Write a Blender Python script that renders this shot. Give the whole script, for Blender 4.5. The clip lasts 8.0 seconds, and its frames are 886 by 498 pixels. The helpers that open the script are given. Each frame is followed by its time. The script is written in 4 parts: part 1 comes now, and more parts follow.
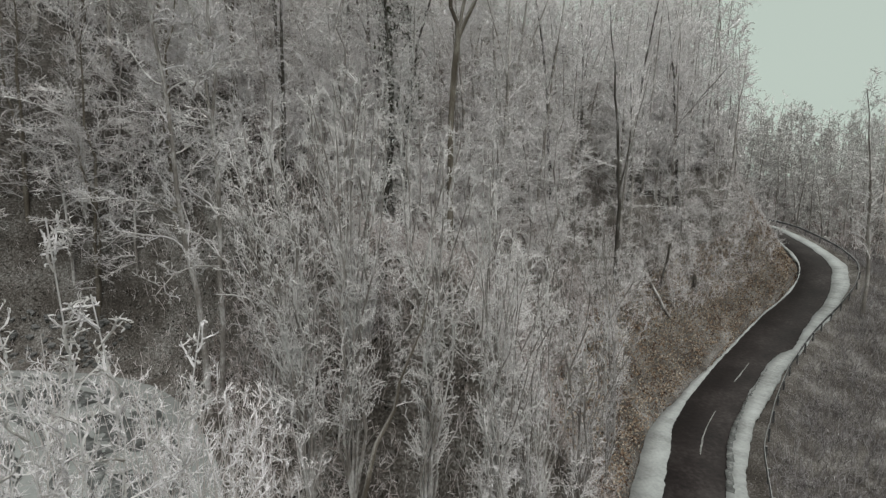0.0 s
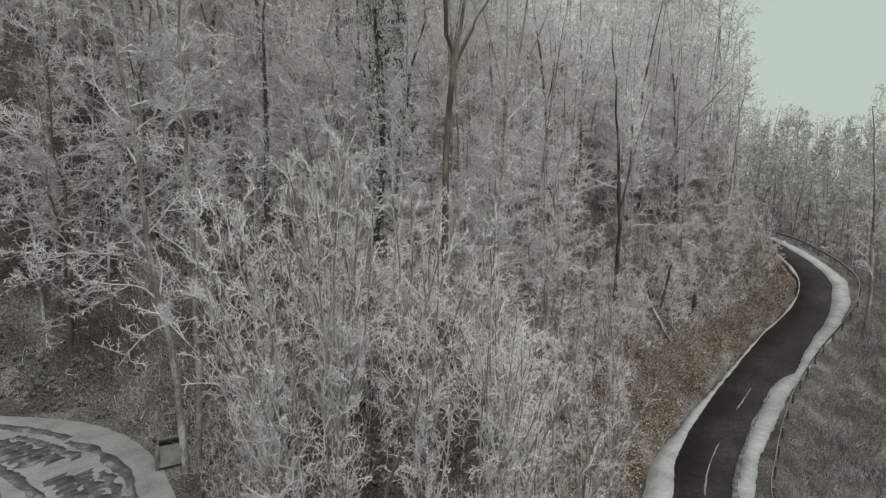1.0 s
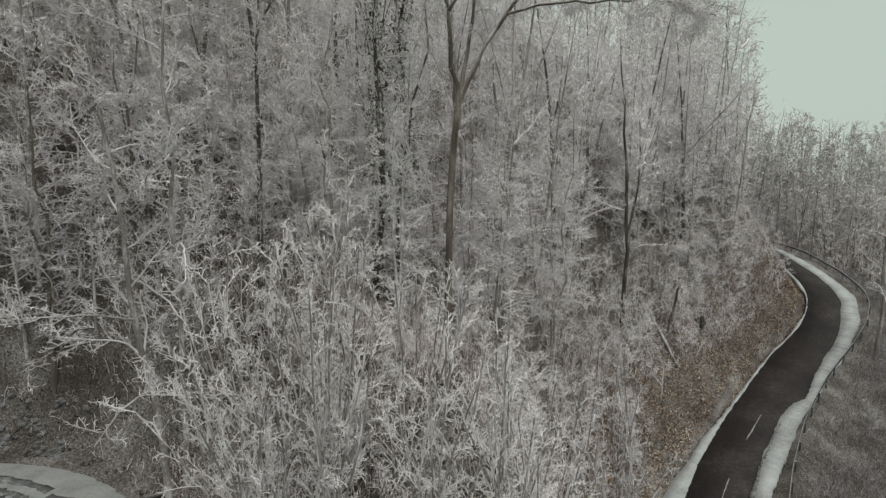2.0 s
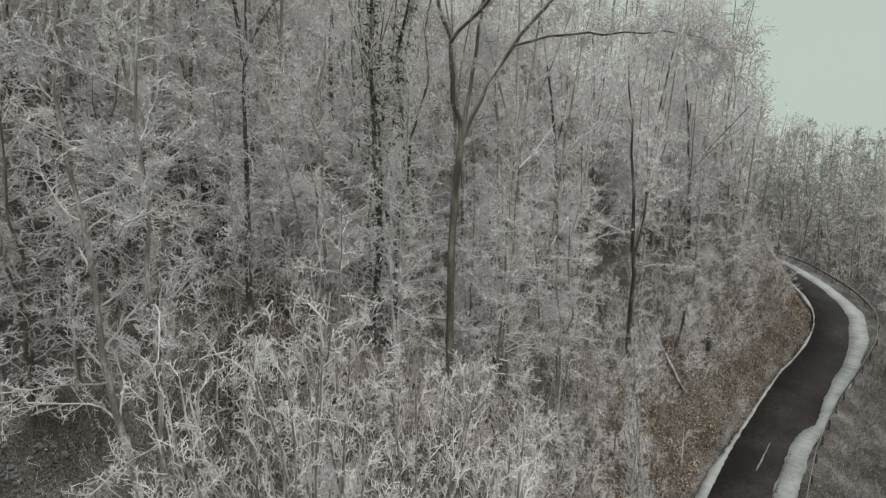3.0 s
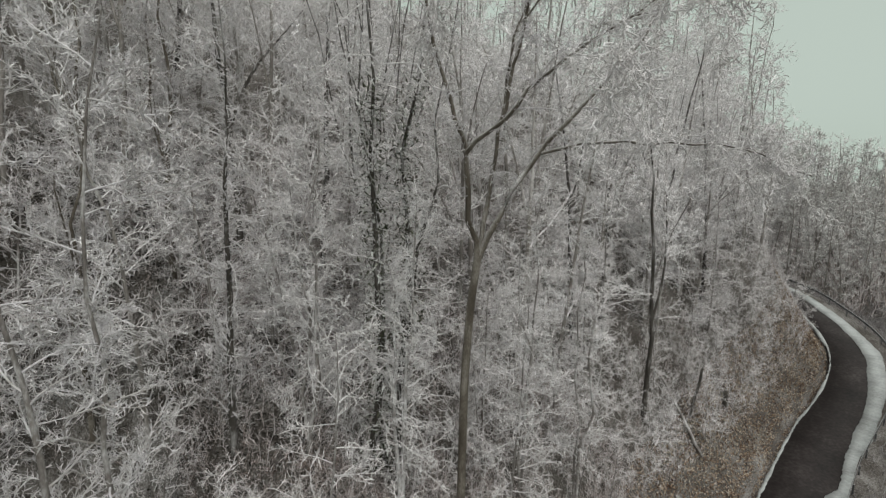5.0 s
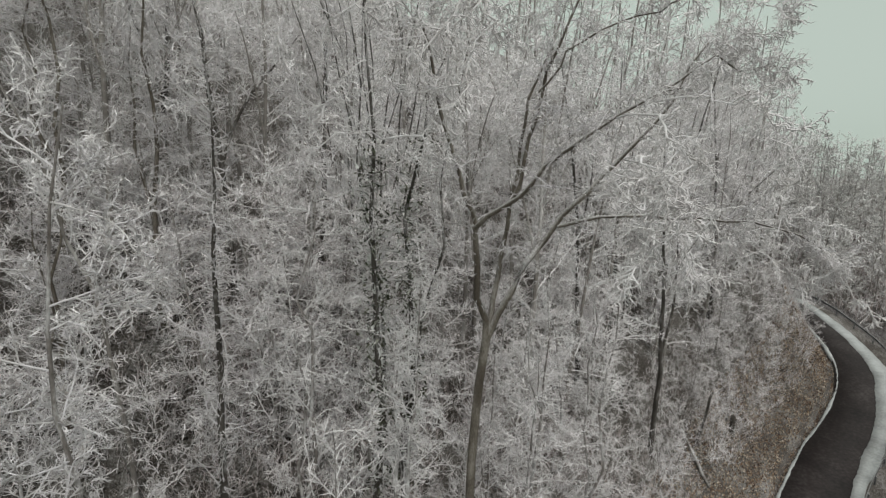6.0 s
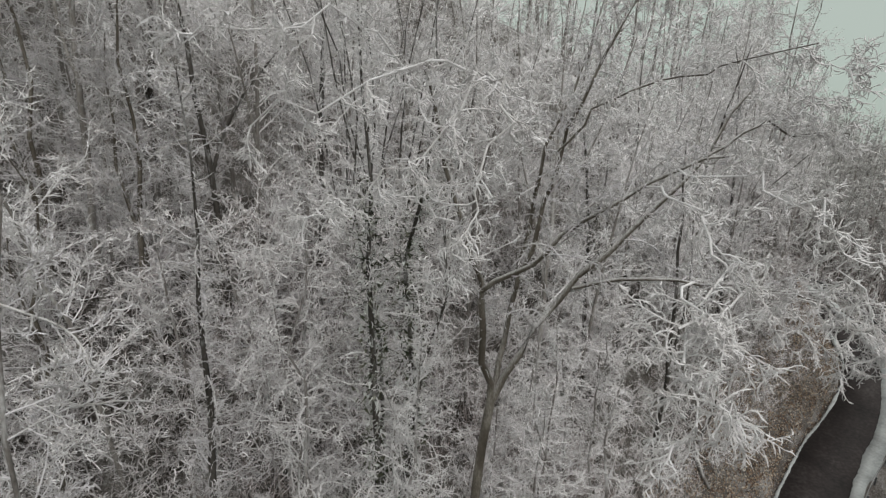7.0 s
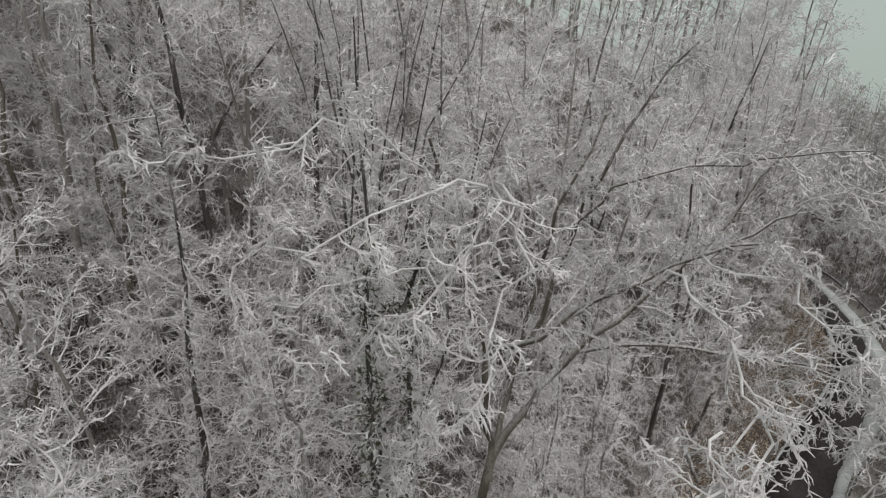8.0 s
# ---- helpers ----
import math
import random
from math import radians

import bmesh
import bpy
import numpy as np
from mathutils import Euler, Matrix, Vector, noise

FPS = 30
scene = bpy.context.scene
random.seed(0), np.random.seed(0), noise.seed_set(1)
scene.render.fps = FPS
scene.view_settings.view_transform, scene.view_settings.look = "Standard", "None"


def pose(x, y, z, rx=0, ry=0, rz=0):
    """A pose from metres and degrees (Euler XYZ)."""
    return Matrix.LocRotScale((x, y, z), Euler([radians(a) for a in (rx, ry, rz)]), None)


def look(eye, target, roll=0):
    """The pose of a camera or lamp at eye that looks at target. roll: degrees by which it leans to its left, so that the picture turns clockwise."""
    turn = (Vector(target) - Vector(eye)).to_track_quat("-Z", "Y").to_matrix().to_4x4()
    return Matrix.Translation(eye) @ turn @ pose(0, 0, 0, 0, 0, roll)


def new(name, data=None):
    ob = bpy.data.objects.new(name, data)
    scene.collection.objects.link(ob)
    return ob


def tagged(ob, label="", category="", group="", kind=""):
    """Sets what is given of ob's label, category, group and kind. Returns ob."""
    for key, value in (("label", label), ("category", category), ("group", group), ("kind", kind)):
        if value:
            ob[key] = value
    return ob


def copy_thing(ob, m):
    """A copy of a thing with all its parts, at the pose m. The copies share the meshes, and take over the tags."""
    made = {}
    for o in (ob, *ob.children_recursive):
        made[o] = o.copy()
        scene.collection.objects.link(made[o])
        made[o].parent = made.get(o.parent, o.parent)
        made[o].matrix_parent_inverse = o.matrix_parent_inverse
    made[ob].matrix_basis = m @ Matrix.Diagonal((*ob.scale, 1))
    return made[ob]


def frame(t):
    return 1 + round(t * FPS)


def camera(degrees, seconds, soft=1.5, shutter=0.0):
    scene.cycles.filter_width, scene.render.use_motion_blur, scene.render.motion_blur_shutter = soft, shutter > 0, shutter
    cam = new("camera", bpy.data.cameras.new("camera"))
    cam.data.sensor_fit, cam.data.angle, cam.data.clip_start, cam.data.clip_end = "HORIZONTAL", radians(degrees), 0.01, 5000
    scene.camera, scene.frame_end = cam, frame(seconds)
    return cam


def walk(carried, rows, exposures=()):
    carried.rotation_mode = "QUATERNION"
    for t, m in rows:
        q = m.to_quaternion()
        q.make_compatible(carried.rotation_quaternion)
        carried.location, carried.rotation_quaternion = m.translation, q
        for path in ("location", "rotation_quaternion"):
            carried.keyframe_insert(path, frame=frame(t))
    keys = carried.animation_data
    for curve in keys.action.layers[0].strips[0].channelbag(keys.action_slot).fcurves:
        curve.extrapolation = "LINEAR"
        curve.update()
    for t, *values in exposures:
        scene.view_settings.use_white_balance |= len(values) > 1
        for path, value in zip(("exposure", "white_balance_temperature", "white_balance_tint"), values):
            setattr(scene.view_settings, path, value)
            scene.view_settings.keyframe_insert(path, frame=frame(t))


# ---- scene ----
cam = camera(86.0, 8.0, 1.3)
PATH = [
    (0, (0.0, 0.0, 13.5), (0.0, 1.987, 13.274), 1.0),
    (0.5, (-0.003, 1.114, 14.559), (0.016, 3.1, 14.325), 1.1),
    (1, (-0.077, 1.925, 15.66), (-0.05, 3.91, 15.419), 1.2),
    (1.5, (-0.233, 2.731, 16.757), (-0.205, 4.716, 16.509), 1.3),
    (3, (-0.475, 5.352, 19.75), (-0.436, 7.334, 19.484), 1.5),
    (3.5, (-0.649, 6.311, 20.9), (-0.608, 8.291, 20.626), 1.6),
    (4, (-0.794, 7.204, 22.125), (-0.75, 9.184, 21.84), 1.8),
    (4.5, (-0.954, 8.042, 23.354), (-0.903, 10.02, 23.059), 1.8),
    (6, (-1.42, 10.721, 27.503), (-1.364, 12.689, 27.148), 2.1),
    (6.5, (-1.473, 11.754, 28.843), (-1.418, 13.709, 28.421), 2.5),
    (7, (-1.464, 12.743, 30.181), (-1.42, 14.674, 29.664), 2.9),
    (7.5, (-1.572, 13.638, 31.415), (-1.519, 15.547, 30.822), 3.2),
    (8, (-1.756, 14.349, 32.578), (-1.689, 16.234, 31.911), 3.9),
]
walk(cam, [(t, look(eye, target, roll)) for t, eye, target, roll in PATH], exposures=[(0.0, 0.3, 6500, 10), (5.5, 0.28, 6500, 10.5), (6.5, 0.24, 6480, 11.5), (8.0, 0.04, 6440, 14)])

# ---- light ----
world = bpy.data.worlds.new("overcast_sky")
scene.world = world
world.use_nodes = True
wn, wl = world.node_tree.nodes, world.node_tree.links
wn.clear()
sky = wn.new("ShaderNodeTexSky")
sky.sky_type = "NISHITA"
sky.sun_disc = False
sky.sun_elevation = radians(65)
sky.sun_rotation = radians(158)
sky.air_density, sky.dust_density, sky.ozone_density = 1.0, 4.0, 1.0
grey = wn.new("ShaderNodeHueSaturation")
grey.inputs["Saturation"].default_value = 0.12
cloud = wn.new("ShaderNodeMix")
cloud.data_type = "RGBA"
cloud.inputs["Factor"].default_value = 0.8
cloud.inputs["B"].default_value = (5.1, 6.05, 5.32, 1)
back = wn.new("ShaderNodeBackground")
back.inputs["Strength"].default_value = 0.086
wout = wn.new("ShaderNodeOutputWorld")
wl.new(sky.outputs["Color"], grey.inputs["Color"])
wl.new(grey.outputs["Color"], cloud.inputs["A"])
wl.new(cloud.outputs["Result"], back.inputs["Color"])
wl.new(back.outputs["Background"], wout.inputs["Surface"])

sun_data = bpy.data.lights.new("sun", "SUN")
sun_data.energy, sun_data.angle, sun_data.color = 1.5, radians(70), (1.0, 0.952, 0.925)
sun = new("sun", sun_data)
sun.matrix_world = look((0, 0, 80), (-12, 30, 10))


# ---- materials ----
def mixed(name, stops, scale=3.0, detail=6.0, rough=0.85, bump=0.3, bump_scale=20.0, island=0.0, stretch=(1, 1, 1), fine=0.35, up=None):
    """A surface that goes through the colours of stops by noise at two scales; island: how far single pieces differ; up: a colour that settles on top."""
    m = bpy.data.materials.new(name)
    m.use_nodes = True
    n, l = m.node_tree.nodes, m.node_tree.links
    bsdf = n["Principled BSDF"]
    bsdf.inputs["Roughness"].default_value = rough
    bsdf.inputs["Specular IOR Level"].default_value = 0.25
    geo = n.new("ShaderNodeNewGeometry")
    scaled = n.new("ShaderNodeVectorMath")
    scaled.operation = "MULTIPLY"
    scaled.inputs[1].default_value = stretch
    l.new(geo.outputs["Position"], scaled.inputs[0])
    big, small = n.new("ShaderNodeTexNoise"), n.new("ShaderNodeTexNoise")
    for node, s in ((big, scale), (small, bump_scale)):
        node.inputs["Scale"].default_value, node.inputs["Detail"].default_value = s, detail
        l.new(scaled.outputs[0], node.inputs["Vector"])
    mix = n.new("ShaderNodeMix")
    mix.inputs["Factor"].default_value = fine
    l.new(big.outputs["Fac"], mix.inputs["A"])
    l.new(small.outputs["Fac"], mix.inputs["B"])
    value = mix.outputs["Result"]
    if island:
        add = n.new("ShaderNodeMath")
        add.operation = "MULTIPLY_ADD"
        sub = n.new("ShaderNodeMath")
        sub.operation = "SUBTRACT"
        sub.inputs[1].default_value = 0.5
        l.new(geo.outputs["Random Per Island"], sub.inputs[0])
        l.new(sub.outputs[0], add.inputs[0])
        add.inputs[1].default_value = island
        l.new(value, add.inputs[2])
        value = add.outputs[0]
    ramp = n.new("ShaderNodeValToRGB")
    e = ramp.color_ramp.elements
    while len(e) < len(stops):
        e.new(0.5)
    for el, (p, c) in zip(e, stops):
        el.position, el.color = p, (*c, 1)
    l.new(value, ramp.inputs["Fac"])
    colour = ramp.outputs["Color"]
    if up:
        sep = n.new("ShaderNodeSeparateXYZ")
        l.new(geo.outputs["Normal"], sep.inputs[0])
        amount = n.new("ShaderNodeMath")
        amount.operation = "MULTIPLY_ADD"
        amount.use_clamp = True
        amount.inputs[1].default_value, amount.inputs[2].default_value = up[1], up[2]
        l.new(sep.outputs["Z"], amount.inputs[0])
        patch = n.new("ShaderNodeMath")
        patch.operation = "MULTIPLY"
        patch.use_clamp = True
        l.new(amount.outputs[0], patch.inputs[0])
        lift = n.new("ShaderNodeMath")
        lift.operation = "MULTIPLY_ADD"
        lift.inputs[1].default_value, lift.inputs[2].default_value = 3.0, -0.8
        l.new(small.outputs["Fac"], lift.inputs[0])
        l.new(lift.outputs[0], patch.inputs[1])
        top = n.new("ShaderNodeMix")
        top.data_type = "RGBA"
        l.new(patch.outputs[0], top.inputs["Factor"])
        l.new(colour, top.inputs["A"])
        top.inputs["B"].default_value = (*up[0], 1)
        colour = top.outputs["Result"]
    l.new(colour, bsdf.inputs["Base Color"])
    if bump:
        b = n.new("ShaderNodeBump")
        b.inputs["Strength"].default_value, b.inputs["Distance"].default_value = bump, 0.03
        l.new(small.outputs["Fac"], b.inputs["Height"])
        l.new(b.outputs["Normal"], bsdf.inputs["Normal"])
    return m


FROST = (0.69, 0.658, 0.685)
M_BARK = mixed("grey_bark", [(0.3, (0.06, 0.049, 0.039)), (0.5, (0.12, 0.102, 0.083)), (0.66, (0.27, 0.245, 0.215))], scale=2.5, bump_scale=30, stretch=(1, 1, 0.3), bump=0.5, up=((0.66, 0.645, 0.645), 1.4, -0.05))
M_FOREST_BARK = mixed("forest_bark", [(0.3, (0.12, 0.105, 0.095)), (0.5, (0.27, 0.247, 0.23)), (0.68, (0.58, 0.56, 0.55))], scale=1.2, bump_scale=12, stretch=(1, 1, 0.3), bump=0.2)
M_DARK_BARK = mixed("dark_bark", [(0.32, (0.035, 0.031, 0.027)), (0.52, (0.085, 0.076, 0.068)), (0.66, (0.4, 0.39, 0.385))], scale=1.8, bump_scale=9, stretch=(1, 1, 0.3), bump=0.3)
M_FROST = mixed("hoar_frost", [(0.22, (0.27, 0.24, 0.222)), (0.4, (0.52, 0.5, 0.495)), (0.62, FROST)], scale=2.0, bump_scale=25, island=0.35, bump=0.2)
M_FROST_THIN = mixed("thin_hoar_frost", [(0.14, (0.34, 0.305, 0.29)), (0.36, (0.63, 0.6, 0.605)), (0.58, (0.83, 0.795, 0.825))], scale=0.8, bump_scale=9, island=0.5, bump=0)
M_BOUGH = mixed("rimed_boughs", [(0.2, (0.4, 0.37, 0.355)), (0.4, (0.68, 0.655, 0.66)), (0.6, (0.84, 0.815, 0.83))], scale=0.6, bump_scale=9, island=0.25, bump=0)
M_TWIG = mixed("frosted_twigs", [(0.16, (0.28, 0.245, 0.23)), (0.4, (0.58, 0.545, 0.543)), (0.62, (0.84, 0.805, 0.82))], scale=0.35, bump_scale=5, island=0.45, bump=0, fine=0.2)
# Frost lightened for the tall and upper wood: haze put into the colour.
M_HAZED_CANOPY = mixed("hazed_canopy_frost", [(0.16, (0.42, 0.385, 0.37)), (0.38, (0.72, 0.69, 0.69)), (0.6, (0.9, 0.87, 0.885))], scale=0.3, bump_scale=5, island=0.4, bump=0, fine=0.2)
# Far wood's frost greyed, the distance haze mixed into its colour.
M_HAZY = mixed("hazed_far_wood", [(0.16, (0.26, 0.243, 0.235)), (0.42, (0.5, 0.478, 0.47)), (0.68, (0.74, 0.72, 0.72))], scale=0.2, bump_scale=2, island=0.4, bump=0, fine=0.2)
M_RIME = mixed("thick_rime", [(0.2, (0.44, 0.408, 0.398)), (0.45, (0.66, 0.632, 0.634)), (0.65, (0.78, 0.755, 0.77))], scale=2.0, bump_scale=30, island=0.2, bump=0.3)
M_BRUSH = mixed("frosted_brush", [(0.16, (0.215, 0.165, 0.145)), (0.43, (0.465, 0.41, 0.396)), (0.7, (0.73, 0.68, 0.69))], scale=0.5, bump_scale=6, island=0.6, bump=0)
M_STALK = mixed("brown_stalks", [(0.2, (0.09, 0.078, 0.078)), (0.5, (0.2, 0.182, 0.184)), (0.8, (0.44, 0.42, 0.43))], scale=0.5, bump_scale=6, island=0.6, bump=0)
M_GROUND = mixed("forest_floor", [(0.36, (0.036, 0.03, 0.026)), (0.47, (0.085, 0.074, 0.066)), (0.56, (0.18, 0.167, 0.158)), (0.67, (0.36, 0.35, 0.345))], scale=0.35, bump_scale=9, detail=12, bump=1.0, fine=0.55)
M_LEAF = mixed("fallen_leaves", [(0.22, (0.085, 0.05, 0.038)), (0.4, (0.24, 0.155, 0.105)), (0.57, (0.43, 0.315, 0.22)), (0.76, (0.6, 0.53, 0.45))], scale=0.3, bump_scale=4, island=0.7, bump=0)
M_RUBBLE = mixed("bank_litter", [(0.25, (0.02, 0.018, 0.015)), (0.48, (0.055, 0.049, 0.042)), (0.64, (0.13, 0.12, 0.106)), (0.85, (0.45, 0.44, 0.43))], scale=0.6, bump_scale=4, island=0.8, bump=0)
M_ASPHALT = mixed("wet_asphalt", [(0.34, (0.013, 0.0105, 0.0103)), (0.5, (0.027, 0.0212, 0.0208)), (0.66, (0.055, 0.047, 0.046))], scale=0.28, bump_scale=3.5, rough=0.72, bump=0.15, fine=0.45)
M_SNOW = mixed("packed_snow", [(0.28, (0.2, 0.203, 0.2)), (0.48, (0.33, 0.34, 0.338)), (0.7, (0.45, 0.465, 0.465))], scale=0.5, bump_scale=5, bump=0.3)
M_PAD = mixed("driven_snow", [(0.28, (0.17, 0.175, 0.17)), (0.5, (0.28, 0.29, 0.285)), (0.7, (0.36, 0.37, 0.365))], scale=0.7, bump_scale=6, bump=0.6)
M_SLUSH = mixed("tyre_slush", [(0.36, (0.065, 0.066, 0.065)), (0.52, (0.12, 0.123, 0.122)), (0.66, (0.28, 0.285, 0.28))], scale=1.6, bump_scale=7, bump=0.6)
M_PAINT = mixed("worn_road_paint", [(0.3, (0.06, 0.06, 0.06)), (0.6, (0.36, 0.36, 0.35))], scale=2, bump_scale=15)
M_STEEL = mixed("galvanised_steel", [(0.35, (0.035, 0.035, 0.037)), (0.55, (0.1, 0.1, 0.104)), (0.75, (0.34, 0.34, 0.35))], scale=2, bump_scale=30, rough=0.5, up=((0.5, 0.5, 0.5), 1.6, -0.3))
M_CONCRETE = mixed("grey_concrete", [(0.3, (0.13, 0.125, 0.115)), (0.7, (0.24, 0.235, 0.225))], scale=2, bump_scale=25)
# Near-black that paints in the shade of the drain's mouth.
M_MOUTH_SHADE = mixed("drain_mouth_shade", [(0.3, (0.012, 0.011, 0.01)), (0.7, (0.03, 0.028, 0.026))], scale=4)
M_ROCK = mixed("bank_stone", [(0.3, (0.016, 0.015, 0.015)), (0.55, (0.045, 0.043, 0.041)), (0.75, (0.16, 0.16, 0.16))], scale=1.5, bump_scale=12, island=0.5, up=((0.25, 0.25, 0.25), 1.0, -0.5))
M_IVY = mixed("frosted_ivy", [(0.22, (0.035, 0.042, 0.025)), (0.42, (0.12, 0.12, 0.085)), (0.56, (0.38, 0.38, 0.35)), (0.72, (0.66, 0.66, 0.65))], scale=1.2, bump_scale=9, island=0.6, bump=0)

# ---- geometry helpers ----
UP = np.array([0.0, 0.0, 1.0])


def unit(v):
    return v / np.maximum(np.linalg.norm(v, axis=-1, keepdims=True), 1e-9)


def tubes(P, R, sides=3):
    """Verts and quads for rows of bent, tapering tubes: P (rows, steps, 3), R (rows, steps)."""
    B, k, _ = P.shape
    tan = unit(np.gradient(P, axis=1))
    ref = np.where(np.abs(tan[..., 2:3]) > 0.9, np.array([1.0, 0, 0]), UP)
    a = unit(np.cross(tan, ref))
    b = np.cross(tan, a)
    ang = np.arange(sides) * 2 * np.pi / sides
    V = P[:, :, None] + R[:, :, None, None] * (a[:, :, None] * np.cos(ang)[:, None] + b[:, :, None] * np.sin(ang)[:, None])
    idx = np.arange(B * k * sides).reshape(B, k, sides)
    nxt = np.roll(idx, -1, axis=2)
    F = np.stack([idx[:, :-1], nxt[:, :-1], nxt[:, 1:], idx[:, 1:]], -1).reshape(-1, 4)
    return V.reshape(-1, 3), F


def spikes(P, D, r):
    """Verts and triangles for frost feathers from P along D: two faces folded along a ridge, r wide at the root."""
    n = len(P)
    tan = unit(D)
    ref = np.where(np.abs(tan[:, 2:3]) > 0.9, np.array([1.0, 0, 0]), UP)
    a = unit(np.cross(tan, ref))
    b = np.cross(tan, a)
    r = np.broadcast_to(np.asarray(r, float), (n,))[:, None]
    V = np.stack([P + a * r, P + b * r * 0.7, P - a * r, P + D], 1)
    i = np.arange(n)[:, None] * 4
    F = np.concatenate([i + [0, 1, 3], i + [1, 2, 3]], 1).reshape(-1, 3)
    return V.reshape(-1, 3), F


def mesh_of(name, chunks, material, smooth=True):
    """One mesh from chunks of (verts, faces)."""
    me = bpy.data.meshes.new(name)
    verts, loops, totals, off = [], [], [], 0
    for V, F in chunks:
        if not len(V):
            continue
        verts.append(V)
        loops.append((F + off).ravel())
        totals.append(np.full(len(F), F.shape[1]))
        off += len(V)
    V, L, T = np.concatenate(verts), np.concatenate(loops), np.concatenate(totals)
    me.vertices.add(len(V))
    me.vertices.foreach_set("co", V.astype(np.float32).ravel())
    me.loops.add(len(L))
    me.loops.foreach_set("vertex_index", L.astype(np.int32))
    me.polygons.add(len(T))
    me.polygons.foreach_set("loop_start", np.r_[0, np.cumsum(T)[:-1]].astype(np.int32))
    me.polygons.foreach_set("loop_total", T.astype(np.int32))
    me.polygons.foreach_set("use_smooth", np.full(len(T), smooth))
    me.update(calc_edges=True)
    me.materials.append(material)
    return me


def part(name, me, parent, label=""):
    ob = new(name, me)
    ob.parent = parent
    return tagged(ob, label) if label else ob


def thing(name, label, category, group="", kind="", at=(0, 0, 0)):
    ob = new(name)
    ob.location = at
    ob.empty_display_size = 0.3
    return tagged(ob, label, category, group, kind)


def solo(name, me, label, category, group="", kind=""):
    return tagged(new(name, me), label, category, group, kind)


# ---- lie of the land ----
CENTRE = np.array([(26, -60, -11), (18, -28, -9), (14, -6, -7), (12.2, 9, -5.8), (14.0, 24, -4.7), (19.2, 33.3, -3.85), (24.4, 39.3, -3.1), (30.3, 44.9, -1.8), (37.0, 51.0, -0.25), (42.7, 55.2, 1.45), (47.3, 58.8, 3.25),
                   (50.3, 62.5, 4.75), (51.6, 65.7, 5.8), (52.4, 69.4, 7.0), (52.5, 73.0, 8.0), (52.5, 76.6, 9.05), (50.0, 85.0, 10.6), (44.0, 95.0, 12.2), (34.0, 105.0, 13.6)], float)


def smoothed(points, step=0.5):
    """A rounded line through points, evenly stepped."""
    t = np.r_[0, np.cumsum(np.linalg.norm(np.diff(points, axis=0), axis=1))]
    s = np.arange(0, t[-1], step)
    line = np.stack([np.interp(s, t, c) for c in points.T], 1)
    w = int(3.5 / step)
    kernel = np.hanning(2 * w + 3)[1:-1]
    kernel /= kernel.sum()
    padded = np.concatenate([np.repeat(line[:1], w, 0), line, np.repeat(line[-1:], w, 0)])
    return np.stack([np.convolve(c, kernel, "valid") for c in padded.T], 1)


ROAD = smoothed(CENTRE)
ROAD_T = unit(np.gradient(ROAD, axis=0) * [1, 1, 0])
ROAD_N = np.stack([-ROAD_T[:, 1], ROAD_T[:, 0], 0 * ROAD_T[:, 0]], 1)
ROAD_G = np.gradient(ROAD[:, 2]) / np.maximum(np.linalg.norm(np.gradient(ROAD[:, :2], axis=0), axis=1), 1e-6)
PAD, PAD_R, PAD_Z = np.array([-26.0, 9.0]), 20.0, 2.3


def ripple(x, y, f, seed):
    r = np.random.RandomState(seed)
    out = 0
    for i in range(6):
        a, p, q = r.uniform(0, 6.28), r.uniform(0, 6.28), f * r.uniform(0.6, 2.2)
        out = out + np.sin((x * np.cos(a) + y * np.sin(a)) * q + p) / 6
    return out


